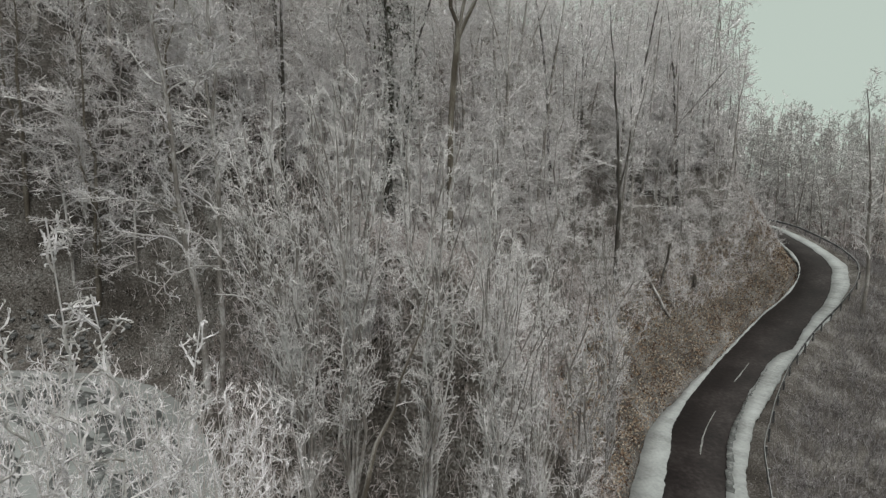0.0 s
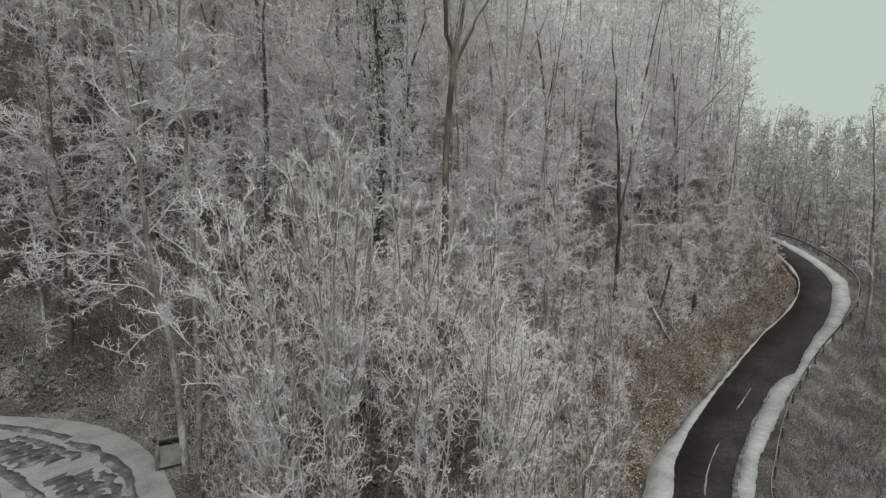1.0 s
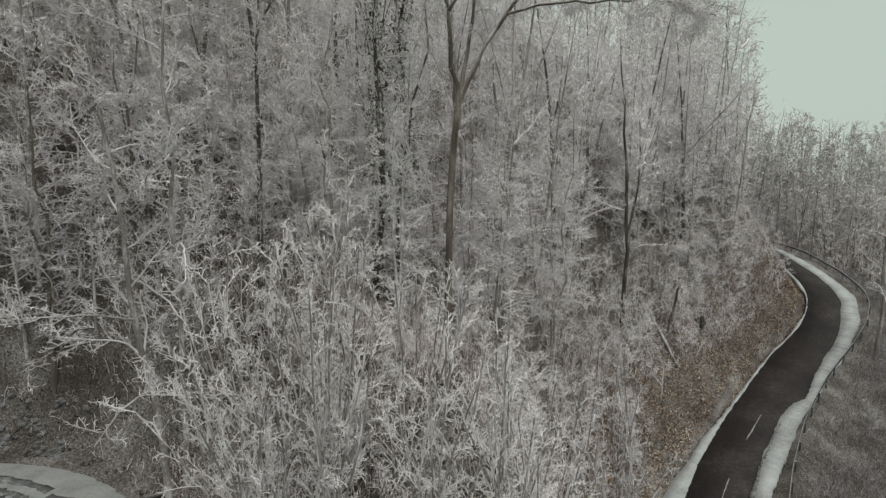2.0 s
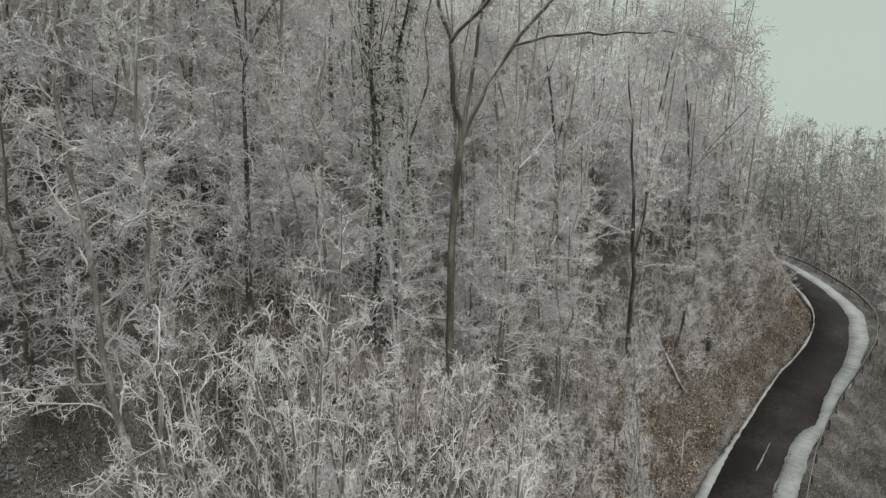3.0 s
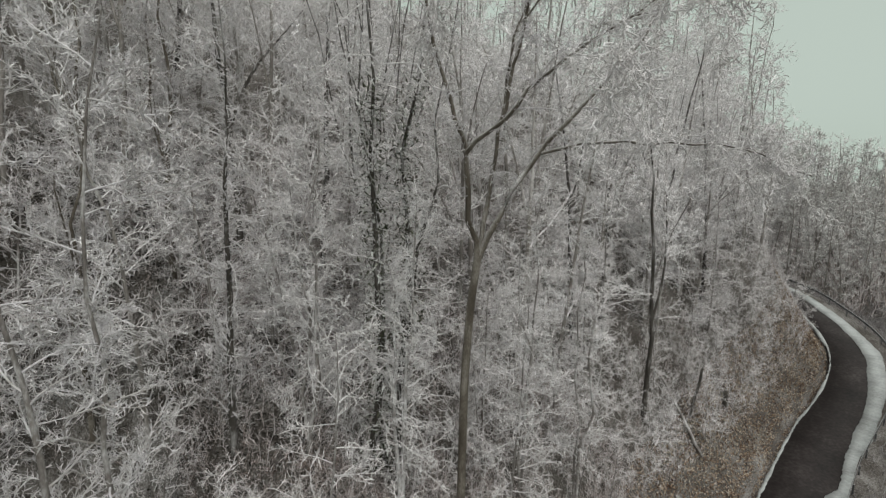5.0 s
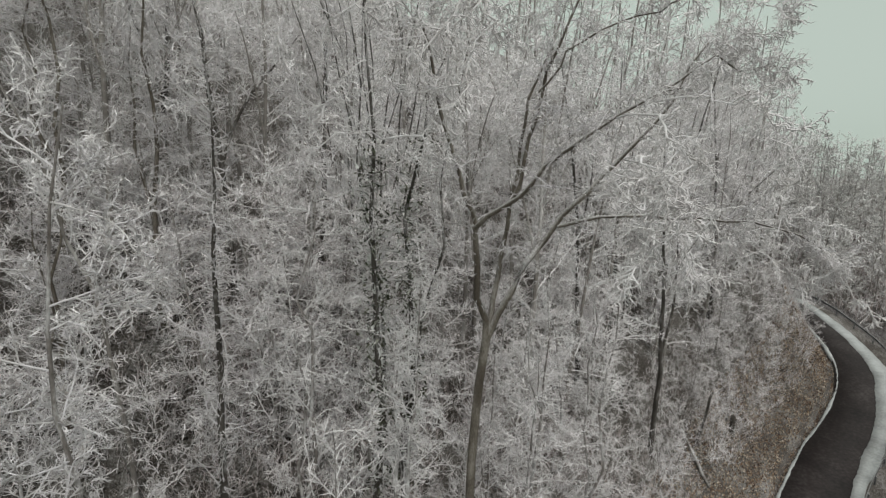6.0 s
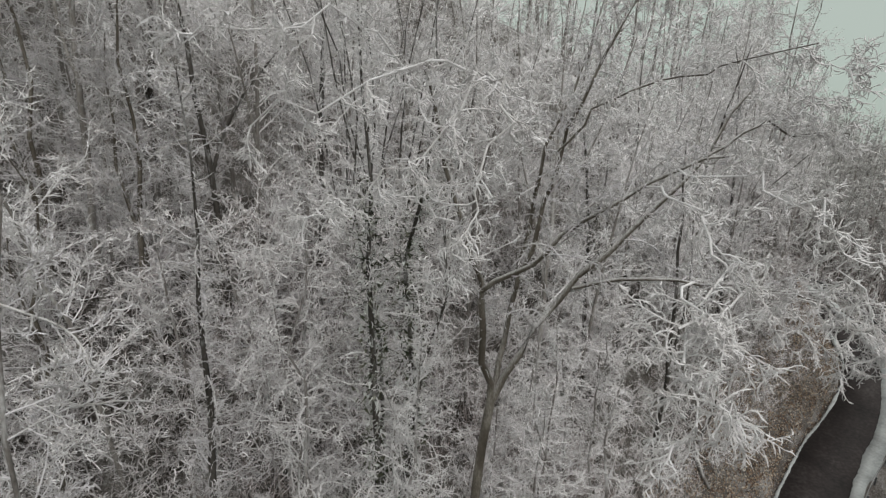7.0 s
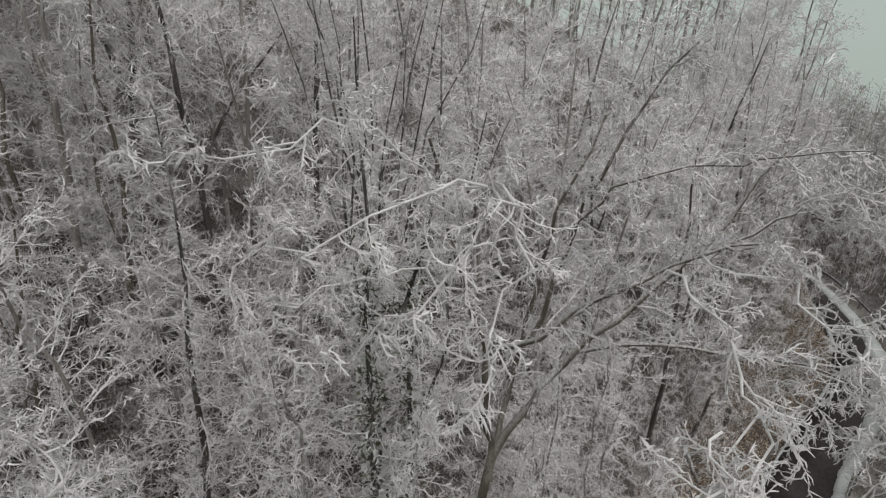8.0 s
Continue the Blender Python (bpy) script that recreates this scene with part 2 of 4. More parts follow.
def land(x, y):
    """The height of the ground, and the signed distance from the road (uphill side positive)."""
    x, y = np.atleast_1d(np.asarray(x, float)), np.atleast_1d(np.asarray(y, float))
    best, side, zr = np.full(x.shape, 1e9), np.zeros(x.shape), np.zeros(x.shape)
    for c, n, t, g in zip(ROAD[::3], ROAD_N[::3], ROAD_T[::3], ROAD_G[::3]):
        dx, dy = x - c[0], y - c[1]
        dd = dx * dx + dy * dy
        near = dd < best
        best = np.where(near, dd, best)
        side = np.where(near, dx * n[0] + dy * n[1], side)
        zr = np.where(near, c[2] + g * np.clip(dx * t[0] + dy * t[1], -0.8, 0.8), zr)
    d = np.where(np.sqrt(best) < 12, np.abs(side), np.sqrt(best))
    side = np.sign(side)
    u = np.maximum(d - 3.05 - np.interp(y, [31, 37], [0.7, 0.0]), 0)
    bank = 1.55 * np.minimum(u, 9.5) + 0.4 * np.clip(u - 9.5, 0, 5) + 0.56 * np.clip(u - 14.5, 0, 15.5) + 0.5 * np.clip(u - 30, 0, 45) + 0.3 * np.clip(u - 75, 0, 80)
    v = np.maximum(d - 3.6, 0)
    fall = -0.42 * np.minimum(v, 14) + 0.3 * np.clip(v - 18, 0, 45) + 0.03 * np.clip(v - 64, 0, 200)
    rough = np.clip(u / 4, 0, 1) * (0.5 * ripple(x, y, 0.35, 3) + 0.22 * ripple(x, y, 1.3, 4)) + np.clip((d - 30) / 60, 0, 1) * 2.0 * ripple(x, y, 0.06, 5)
    h = zr + np.where(side > 0, bank, fall) + rough - 0.4 * np.clip((np.interp(y, [31, 37], [4.2, 3.6]) - d) / 0.9, 0, 1)
    k = np.clip((23 - y) / 11, 0, 1)
    h = np.where(side > 0, h - np.minimum(10.5 * k * k * (3 - 2 * k), 0.66 * bank), h)
    pad = np.hypot(x - PAD[0], y - PAD[1])
    k = np.clip((pad - PAD_R) / 7.0, 0, 1)
    k = k * k * (3 - 2 * k)
    return (1 - k) * PAD_Z + k * h, d * side


def ground_z(x, y):
    return float(land(x, y)[0][0])


def spaced(lo, hi, step, reach):
    mid = list(np.arange(lo, hi + 1e-6, step))
    grow, out = step, 0.0
    low, high = [], []
    while out < reach:
        grow *= 1.22
        out += grow
        low.insert(0, lo - out)
        high.append(hi + out)
    return np.array(low + mid + high)


GX, GY = spaced(-45, 100, 0.8, 1600), spaced(-8, 115, 0.8, 1600)
gx, gy = np.meshgrid(GX, GY)
gz, _ = land(gx.ravel(), gy.ravel())
gi = np.arange(gx.size).reshape(gx.shape)
gfaces = np.stack([gi[:-1, :-1], gi[:-1, 1:], gi[1:, 1:], gi[1:, :-1]], -1).reshape(-1, 4)
solo("ground", mesh_of("ground", [(np.stack([gx.ravel(), gy.ravel(), gz], 1), gfaces)], M_GROUND), "steep wooded hillside of brown litter and frosted grass", "ground", kind="structure")


def ribbon(line, normal, left, right, lift, thick=0.0):
    """A strip along line from left to right (metres to the left of it, one number or one a step), lift above it, with sides."""
    n = len(line)
    left, right = np.broadcast_to(left, n)[:, None], np.broadcast_to(right, n)[:, None]
    a, b = line + normal * left + UP * lift, line + normal * right + UP * lift
    V = np.stack([a - UP * thick, a, b, b - UP * thick], 1)
    i = np.arange(n * 4).reshape(n, 4)
    F = np.concatenate([np.stack([i[:-1, j], i[:-1, j + 1], i[1:, j + 1], i[1:, j]], -1)[:, ::-1] for j in range(3)])
    return V.reshape(-1, 3), F


rr = np.random.RandomState(11)


def wobble(n, size, smooth=5, seed=0):
    r = np.random.RandomState(seed).normal(size=n + smooth)
    return size * np.convolve(r, np.ones(smooth) / math.sqrt(smooth), "valid")[:n]


NR = len(ROAD)
solo("road", mesh_of("road", [ribbon(ROAD, ROAD_N, 2.35, -2.6, 0.02, 0.3)], M_ASPHALT), "wet dark asphalt road winding along the hillside", "road", kind="structure")
FS = np.linspace(0, NR - 1, NR * 4)
FINE, FINE_N = (np.stack([np.interp(FS, np.arange(NR), c) for c in src.T], 1) for src in (ROAD, ROAD_N))
NF = len(FINE)


def ragged(slow, fast, seed):
    return wobble(NF, slow, 24, seed) + wobble(NF, fast, 2, seed + 1)


solo("snow_verge", mesh_of("snow_verge", [ribbon(FINE, FINE_N, 2.5 + np.interp(FINE[:, 1], [24, 30, 33, 36, 38, 44, 48], [1.2, 1.0, 0.9, 0.45, 0.2, 0.0, -0.12]) + ragged(0.07, 0.01, 41), 2.12 - np.interp(FINE[:, 1], [31, 36], [0.25, 0.0]) + ragged(0.06, 0.012, 43), 0.055, 0.25)], M_SNOW), "narrow strip of old snow along the uphill road edge", "snow", kind="structure")
SNOW_Y = [28, 32, 35, 38, 40, 44, 46.5, 47.5, 49, 52, 54, 56, 60, 64, 68, 72, 77]
sr = np.interp(FINE[:, 1], SNOW_Y, [1.6, 1.6, 1.95, 1.75, 1.55, 1.5, 1.75, 2.3, 2.4, 2.1, 1.9, 1.7, 1.2, 1.1, 1.1, 0.95, 1.3]) + ragged(0.06, 0.018, 45)
so = np.interp(FINE[:, 1], SNOW_Y, [2.7, 2.75, 2.9, 2.85, 2.85, 2.85, 2.95, 3.05, 3.1, 3.2, 3.2, 3.1, 2.8, 2.9, 2.7, 2.65, 2.5]) + ragged(0.08, 0.02, 47)
solo("snow_bank", mesh_of("snow_bank", [ribbon(FINE, FINE_N, -sr, -so, 0.08, 0.3)], M_SNOW), "broad strip of ploughed snow along the guardrail", "snow", kind="structure")
# a bare wet rut in the snow strip, and the worn centre line
near = (FINE[:, 1] > 28) & (FINE[:, 1] < 44)
RUT = np.clip(np.interp(FINE[near, 1], [28, 34, 40, 44], [0.5, 0.34, 0.16, 0.02]) + ragged(0.05, 0.03, 49)[near], 0.0, 1)
solo("wheel_rut", mesh_of("wheel_rut", [ribbon(FINE[near], FINE_N[near], -1.6 + ragged(0.06, 0.02, 8)[near], -1.6 + ragged(0.06, 0.02, 8)[near] - RUT, 0.086, 0.02)], M_SLUSH), "bare wet wheel rut in the snow strip", "rut", kind="structure")
for y0, y1 in ((30.8, 37.0), (40.9, 44.2)):
    k = (ROAD[:, 1] > y0) & (ROAD[:, 1] < y1)
    solo("lane_dash", mesh_of("lane_dash", [ribbon(ROAD[k], ROAD_N[k], -0.04 + wobble(k.sum(), 0.02, 2, 5), -0.13 + wobble(k.sum(), 0.015, 2, 6), 0.026, 0.004)], M_PAINT), "worn white centre line dash on the asphalt", "road marking", "centre line", "structure")


def guardrail():
    ob = thing("guardrail", "weathered galvanised steel guardrail on posts beside the road", "guardrail")
    keep = (ROAD[:, 1] > 22) & (ROAD[:, 1] < 90)
    line, nor = ROAD[keep], ROAD_N[keep]
    path = line - nor * np.interp(line[:, 1], [36, 40, 44, 48, 52, 60, 64, 68], [3.8, 3.6, 3.25, 3.25, 3.4, 3.6, 4.05, 4.15])[:, None]
    off = np.array([(0.0, 0.78), (0.05, 0.72), (0.0, 0.64), (0.05, 0.56), (0.0, 0.48), (-0.02, 0.48), (0.03, 0.56), (-0.02, 0.64), (0.03, 0.72), (-0.02, 0.78)])
    V = path[:, None] + nor[:, None] * off[None, :, :1] + UP * off[None, :, 1:]
    i = np.arange(V.shape[0] * 10).reshape(-1, 10)
    F = np.stack([i[:-1], np.roll(i, -1, 1)[:-1], np.roll(i, -1, 1)[1:], i[1:]], -1).reshape(-1, 4)
    part("rail", mesh_of("rail", [(V.reshape(-1, 3), F)], M_STEEL), ob)
    bm = bmesh.new()
    bmesh.ops.create_cube(bm, size=1.0, matrix=Matrix.Diagonal((0.12, 0.09, 1.5, 1)))
    bmesh.ops.bevel(bm, geom=bm.edges[:], offset=0.015, segments=1)
    post = bpy.data.meshes.new("post")
    bm.to_mesh(post)
    bm.free()
    post.materials.append(M_STEEL)
    for p, n in zip(path[::6], nor[::6]):
        o = part("post", post, ob)
        o.matrix_basis = pose(*(p - n * 0.1 + UP * 0.02), 0, 0, math.degrees(math.atan2(n[1], n[0])))


guardrail()

# ---- the snowy turning place ----
def arcs(r, width, a0, a1, seed, lift=0.05):
    n = 60
    a = np.radians(np.linspace(a0, a1, n))
    line = np.stack([PAD[0] + r * np.cos(a), PAD[1] + r * np.sin(a), 0 * a + PAD_Z], 1)
    nor = np.stack([np.cos(a), np.sin(a), 0 * a], 1)
    w = np.abs(width / 2 * (1 + wobble(n, 0.25, 3, seed)))
    drift = wobble(n, 0.07, 6, seed + 50)
    return ribbon(line, nor, w + drift, -w + drift, lift, 0.02)


ang = np.radians(np.arange(0, 360, 4))
rings = np.array([0.01, 5, 10, 14, 17.5, 19.2, 19.7])
px = PAD[0] + rings[:, None] * np.cos(ang) * (1 + 0.012 * np.sin(ang * 7))
py = PAD[1] + rings[:, None] * np.sin(ang) * (1 + 0.012 * np.sin(ang * 7))
pz = PAD_Z + np.array([0.03, 0.03, 0.03, 0.03, 0.035, 0.05, -0.06])[:, None] + 0 * px
pi = np.arange(px.size).reshape(px.shape)
pf = np.stack([pi[:-1], np.roll(pi, -1, 1)[:-1], np.roll(pi, -1, 1)[1:], pi[1:]], -1)[..., ::-1].reshape(-1, 4)
solo("snowy_turning_place", mesh_of("snowy_turning_place", [(np.stack([px.ravel(), py.ravel(), pz.ravel()], 1), pf)], M_PAD), "round snow-covered turning place below the hillside", "pavement", kind="structure")
for i, (r, w) in enumerate(((17.95, 0.45), (17.2, 0.4), (16.6, 0.7), (15.9, 0.8), (15.1, 0.45), (14.0, 0.4), (12.6, 0.4))):
    for j in range(4 if i in (1, 2, 3) else 2):
        a0 = 10 + j * (24 if i in (1, 2, 3) else 58) + (i * 13) % 11
        solo("tyre_track", mesh_of("tyre_track", [arcs(r + 0.12 * (j % 2), w, a0, a0 + (17 if i in (1, 2, 3) else 57), 20 + 7 * i + j, 0.044 + 0.004 * i)], M_SLUSH), "dark slushy tyre track curving through the snow", "tyre track", "tracks on the turning place", "structure")


def block(name, parts_, material, parent, label="", bevel=0.02):
    """A part of bevelled boxes: place, size and tilt of each."""
    bm = bmesh.new()
    for place, size, tilt in parts_:
        bmesh.ops.create_cube(bm, size=1.0, matrix=pose(*place, tilt) @ Matrix.Diagonal((*size, 1)))
    bmesh.ops.bevel(bm, geom=bm.edges[:], offset=bevel, segments=2)
    me = bpy.data.meshes.new(name)
    bm.to_mesh(me)
    bm.free()
    me.materials.append(material)
    return part(name, me, parent, label)


def culvert(at, turn):
    ob = thing("drain_inlet", "grey concrete drain inlet beside the turning place, its mouth a shade-coloured block", "drain")
    block("cheek", [((-0.56, 0, 0.4), (0.14, 1.1, 0.9), 0)], M_CONCRETE, ob)
    block("cheek", [((0.56, 0, 0.4), (0.14, 1.1, 0.9), 0)], M_CONCRETE, ob)
    block("back_wall", [((0, 0.5, 0.55), (0.98, 0.12, 1.2), 0)], M_CONCRETE, ob)
    block("sloping_slab", [((0, -0.14, 0.52), (0.97, 1.05, 0.1), 38)], M_CONCRETE, ob, "pale frosted sloping concrete slab")
    # Solid block: the shade inside the inlet is put into its colour.
    block("mouth_shade", [((0, 0.36, 0.98), (0.97, 0.14, 0.2), 0)], M_MOUTH_SHADE, ob, "dark block that paints in the shade of the inlet's mouth")
    ob.matrix_basis = pose(*at, 0, 0, turn)


culvert((-12.75, 23.7, 2.25), 28)


def boulders(n, seed):
    """Stones of a rough wall along the foot of the bank behind the turning place."""
    r = np.random.RandomState(seed)
    kinds = []
    for i in range(5):
        bm = bmesh.new()
        bmesh.ops.create_icosphere(bm, subdivisions=1, radius=0.5)
        for v in bm.verts:
            v.co = Vector((v.co.x * 1.3, v.co.y * 0.9, v.co.z * 0.7)) * (1 + r.uniform(-0.22, 0.22))
        me = bpy.data.meshes.new("stone")
        bm.to_mesh(me)
        bm.free()
        me.materials.append(M_ROCK)
        kinds.append(me)
    wall = tagged(new("stone_wall"), "low wall of dark rough stones dusted with frost", "wall", kind="structure")
    for i in range(n):
        a, up = math.radians(r.uniform(74, 112)), r.uniform(0, 1)
        q = PAD_R + 0.2 + up * 1.5
        x, y = PAD[0] + q * math.cos(a), PAD[1] + q * math.sin(a)
        o = part("stone", kinds[i % 5], wall)
        s = r.uniform(0.22, 0.55)
        o.matrix_basis = pose(x, y, ground_z(x, y) + 0.12 * s, r.uniform(-25, 25), r.uniform(-25, 25), r.uniform(0, 360)) @ Matrix.Scale(s, 4)


boulders(170, 4)

# ---- trees ----
def bend(rng, base, direction, length, k, lift, jitter):
    """Polylines from base (B,3) along direction, length long, turned towards up by lift, with jitter."""
    B = len(base)
    P = np.zeros((B, k, 3))
    P[:, 0] = base
    d = unit(direction)
    step = (length / (k - 1))[:, None]
    curl = rng.normal(size=(B, 3)) * jitter * 0.75
    for i in range(1, k):
        d = unit(d + UP * np.reshape(lift, (-1, 1)) / (k - 1) + curl + rng.normal(size=(B, 3)) * jitter * 0.6)
        P[:, i] = P[:, i - 1] + d * step
    return P


def offshoots(rng, P, R, n, span, angle, length, k, lift, jitter, thick=0.55, least=0.006, fade=0.5, flat=1.0, most=1.0):
    """n branches from each of the polylines P: where (span, shares of its length), at what angle to it, how long."""
    B, K, _ = P.shape
    t = (span[0] + (span[1] - span[0]) * (np.arange(n) + rng.uniform(0, 1, (B, n))) / n) * (K - 1)
    i = np.minimum(t.astype(int), K - 2)
    f = (t - i)[..., None]
    rows = np.arange(B)[:, None]
    base = P[rows, i] * (1 - f) + P[rows, i + 1] * f
    tan = unit(P[rows, i + 1] - P[rows, i])
    rad = R[rows, i] * (1 - f[..., 0]) + R[rows, i + 1] * f[..., 0]
    side = unit(np.cross(tan, rng.normal(size=(B, n, 3))) * [1, 1, flat])
    a = np.radians(angle) * rng.uniform(0.7, 1.25, (B, n, 1))
    d = np.cos(a) * tan + np.sin(a) * side
    L = np.reshape(length, (-1, 1)) * rng.uniform(0.6, 1.25, (B, n)) * (1 - fade * (t / (K - 1) - span[0]) / max(span[1] - span[0], 1e-6))
    Q = bend(rng, base.reshape(-1, 3), d.reshape(-1, 3), L.ravel(), k, lift, jitter)
    r0 = np.clip(rad.ravel() * thick, least, most)
    return Q, r0[:, None] * np.linspace(1, 0.4, k) + 0 * Q[..., 0]


def needles(rng, P, n, length, r, angle=55, lift=0.2, flat=1.0):
    """Short frosted twigs from polylines P, as spikes."""
    B, K, _ = P.shape
    t = rng.uniform(0.1, 1.0, (B, n)) * (K - 1)
    i = np.minimum(t.astype(int), K - 2)
    f = (t - i)[..., None]
    rows = np.arange(B)[:, None]
    base = P[rows, i] * (1 - f) + P[rows, i + 1] * f
    tan = unit(P[rows, i + 1] - P[rows, i])
    side = unit(np.cross(tan, rng.normal(size=(B, n, 3))) * [1, 1, flat])
    a = np.radians(angle) * rng.uniform(0.4, 1.3, (B, n, 1))
    d = unit(np.cos(a) * tan + np.sin(a) * side + UP * lift) * (length * rng.uniform(0.5, 1.4, (B, n, 1)))
    return spikes(base.reshape(-1, 3), d.reshape(-1, 3), r * rng.uniform(0.7, 1.3, B * n))


def sprigs(rng, P, n, length, r, angle=50, lift=0.1, flat=1.0):
    """Thin crooked twigs from polylines P, each a folded strip with a kink in the middle."""
    Q, _ = offshoots(rng, P, np.full(P.shape[:2], r), n, (0.08, 1.0), angle, length, 3, lift, 0.5, 1.0, r, 0.25, flat)
    m = len(Q)
    tan = unit(Q[:, 2] - Q[:, 0])
    a = unit(np.cross(tan, unit(rng.normal(size=(m, 3)) + UP))) * r * rng.uniform(0.7, 1.3, (m, 1))
    V = np.stack([Q[:, 0] - a, Q[:, 0] + a, Q[:, 1] + 0.8 * a, Q[:, 1] - 0.8 * a + np.cross(a, tan) * 0.6, Q[:, 2]], 1)
    i = np.arange(m)[:, None] * 5
    F = np.concatenate([i + [0, 1, 2], i + [0, 2, 3], i + [3, 2, 4]], 1).reshape(-1, 3)
    return V.reshape(-1, 3), F


def fingers(rng, P, n, length, r, angle=50, lift=0.0, flat=1.0):
    """Short crooked, blunt, rime-coated twigs from polylines P."""
    Q, _ = offshoots(rng, P, np.full(P.shape[:2], r), n, (0.1, 1.0), angle, length, 3, lift, 0.55, 1.0, r, 0.2, flat)
    return tubes(Q, r * rng.uniform(0.75, 1.25, (len(Q), 1)) * np.array([0.95, 0.9, 0.3]), 3)


def lined(points, k=9):
    """A limb through points, as k even steps with rounded corners."""
    p = np.asarray(points, float)
    t = np.r_[0, np.cumsum(np.linalg.norm(np.diff(p, axis=0), axis=1))]
    s = np.linspace(0, t[-1], 4 * k)
    q = np.stack([np.interp(s, t, c) for c in p.T], 1)
    for _ in range(3):
        q[1:-1] = (q[:-2] + 2 * q[1:-1] + q[2:]) / 4
    return q[np.linspace(0, 4 * k - 1, k).round().astype(int)]


def forest_tree(seed, height, crown_from=0.35, n1=16, n2=5, n3=5, nn=0, reach=0.22, r0=0.16, twig=0.022, lean=0.03, k1=5, angle=56, p2=0.42, p3=0.15, lift1=0.3, k2=3, flat=0.5, lift2=0.15, forked=0):
    """Trunk and crown of a wood tree, its foot at the origin: limbs, crooked boughs in flat sprays, and frosted twigs."""
    rng = np.random.RandomState(seed)
    T = bend(rng, np.zeros((1, 3)) - [0, 0, 0.6], np.array([[rng.normal() * lean, rng.normal() * lean, 1.0]]), np.array([height]), 11, 0.35, 0.02)
    T[:, 2:] += rng.normal(size=(1, 9, 3)) * [0.003 * height, 0.003 * height, 0]
    TR = r0 * np.linspace(1.0, 0.12, 11)[None] ** 0.8
    TR[:, 0] *= 1.35
    trunk = [tubes(T, TR, 7)]
    if forked:
        F, FR = offshoots(rng, T, TR, forked, (0.3, 0.6), 24, height * 0.5, 11, 0.5, 0.06, 0.7, 0.03, 0.3)
        trunk += [tubes(F[i : i + 1], FR[i : i + 1], 6) for i in range(forked)]
        T, TR = np.concatenate([T, F]), np.concatenate([TR, FR])
    P1, R1 = offshoots(rng, T, TR, n1 // len(T), (crown_from, 0.99), angle, height * reach, k1, lift1, 0.2, 0.42, 0.02, 0.5)
    P2, R2 = offshoots(rng, P1, R1, n2, (0.15, 1.0), 46, height * reach * p2, k2, lift2, 0.34, 0.65, twig * 0.5, 0.4, flat, twig * 0.9)
    boughs = [tubes(P1, R1, 3), tubes(P2, R2, 3)]
    twigs = [sprigs(rng, P2, n3, height * reach * p3, twig * 0.5, 50, 0.1, flat)]
    if nn:
        twigs.append(sprigs(rng, P1, nn, height * reach * p3 * 1.3, twig * 0.5, 55, 0.15, flat))
    return trunk, (boughs, twigs)


def tree_thing(name, trunk, crown, label, at=(0, 0, 0), turn=0.0, size=1.0, group="", bark=None, frost=None, category="tree", stems="trunk", bough=None):
    """A tree of its woody stems, each a part, and its frosted crown."""
    ob = thing(name, label, category, group)
    for chunk in trunk:
        part(stems, mesh_of(stems, [chunk], bark or M_FOREST_BARK), ob)
    if isinstance(crown, tuple):
        me = mesh_of("crown", crown[0] + crown[1], bough or M_BOUGH, False)
        me.materials.append(frost or M_TWIG)
        thick = sum(len(F) for _, F in crown[0])
        me.polygons.foreach_set("material_index", (np.arange(len(me.polygons)) >= thick).astype(np.int32))
        part("crown", me, ob)
    else:
        part("crown", mesh_of("crown", crown, frost or M_FROST_THIN, False), ob)
    ob.matrix_basis = pose(*at, 0, 0, turn) @ Matrix.Scale(size, 4)
    return ob


def wood(kinds, spots, seed, low=0.82, high=1.15, grow=None):
    """The kinds at the first spots, copies of them at the rest."""
    r = np.random.RandomState(seed)
    for i, (x, y) in enumerate(spots):
        m = pose(x, y, ground_z(x, y), 0, 0, r.uniform(0, 360)) @ Matrix.Scale(r.uniform(low, high) * (grow(x, y) if grow else 1.0), 4)
        ob = kinds[i % len(kinds)] if i < len(kinds) else copy_thing(kinds[i % len(kinds)], m)
        ob.matrix_basis = m


def scatter(x0, x1, y0, y1, step, keep, seed):
    """Jittered spots where keep(x, y, height, road distance) holds, clear of the turning place."""
    r = np.random.RandomState(seed)
    xs, ys = np.meshgrid(np.arange(x0, x1, step), np.arange(y0, y1, step))
    x, y = xs.ravel() + r.uniform(-0.45, 0.45, xs.size) * step, ys.ravel() + r.uniform(-0.45, 0.45, xs.size) * step
    z, d = land(x, y)
    ok = keep(x, y, z, d) & (np.hypot(x - PAD[0], y - PAD[1]) > PAD_R + 2.5)
    return list(zip(x[ok], y[ok]))


def trunk_twigs(rng, limbs, n, length, r):
    """Short frosted twigs straight out of the trunks."""
    return fingers(rng, np.stack(limbs), n, length, r, 75, 0.2)


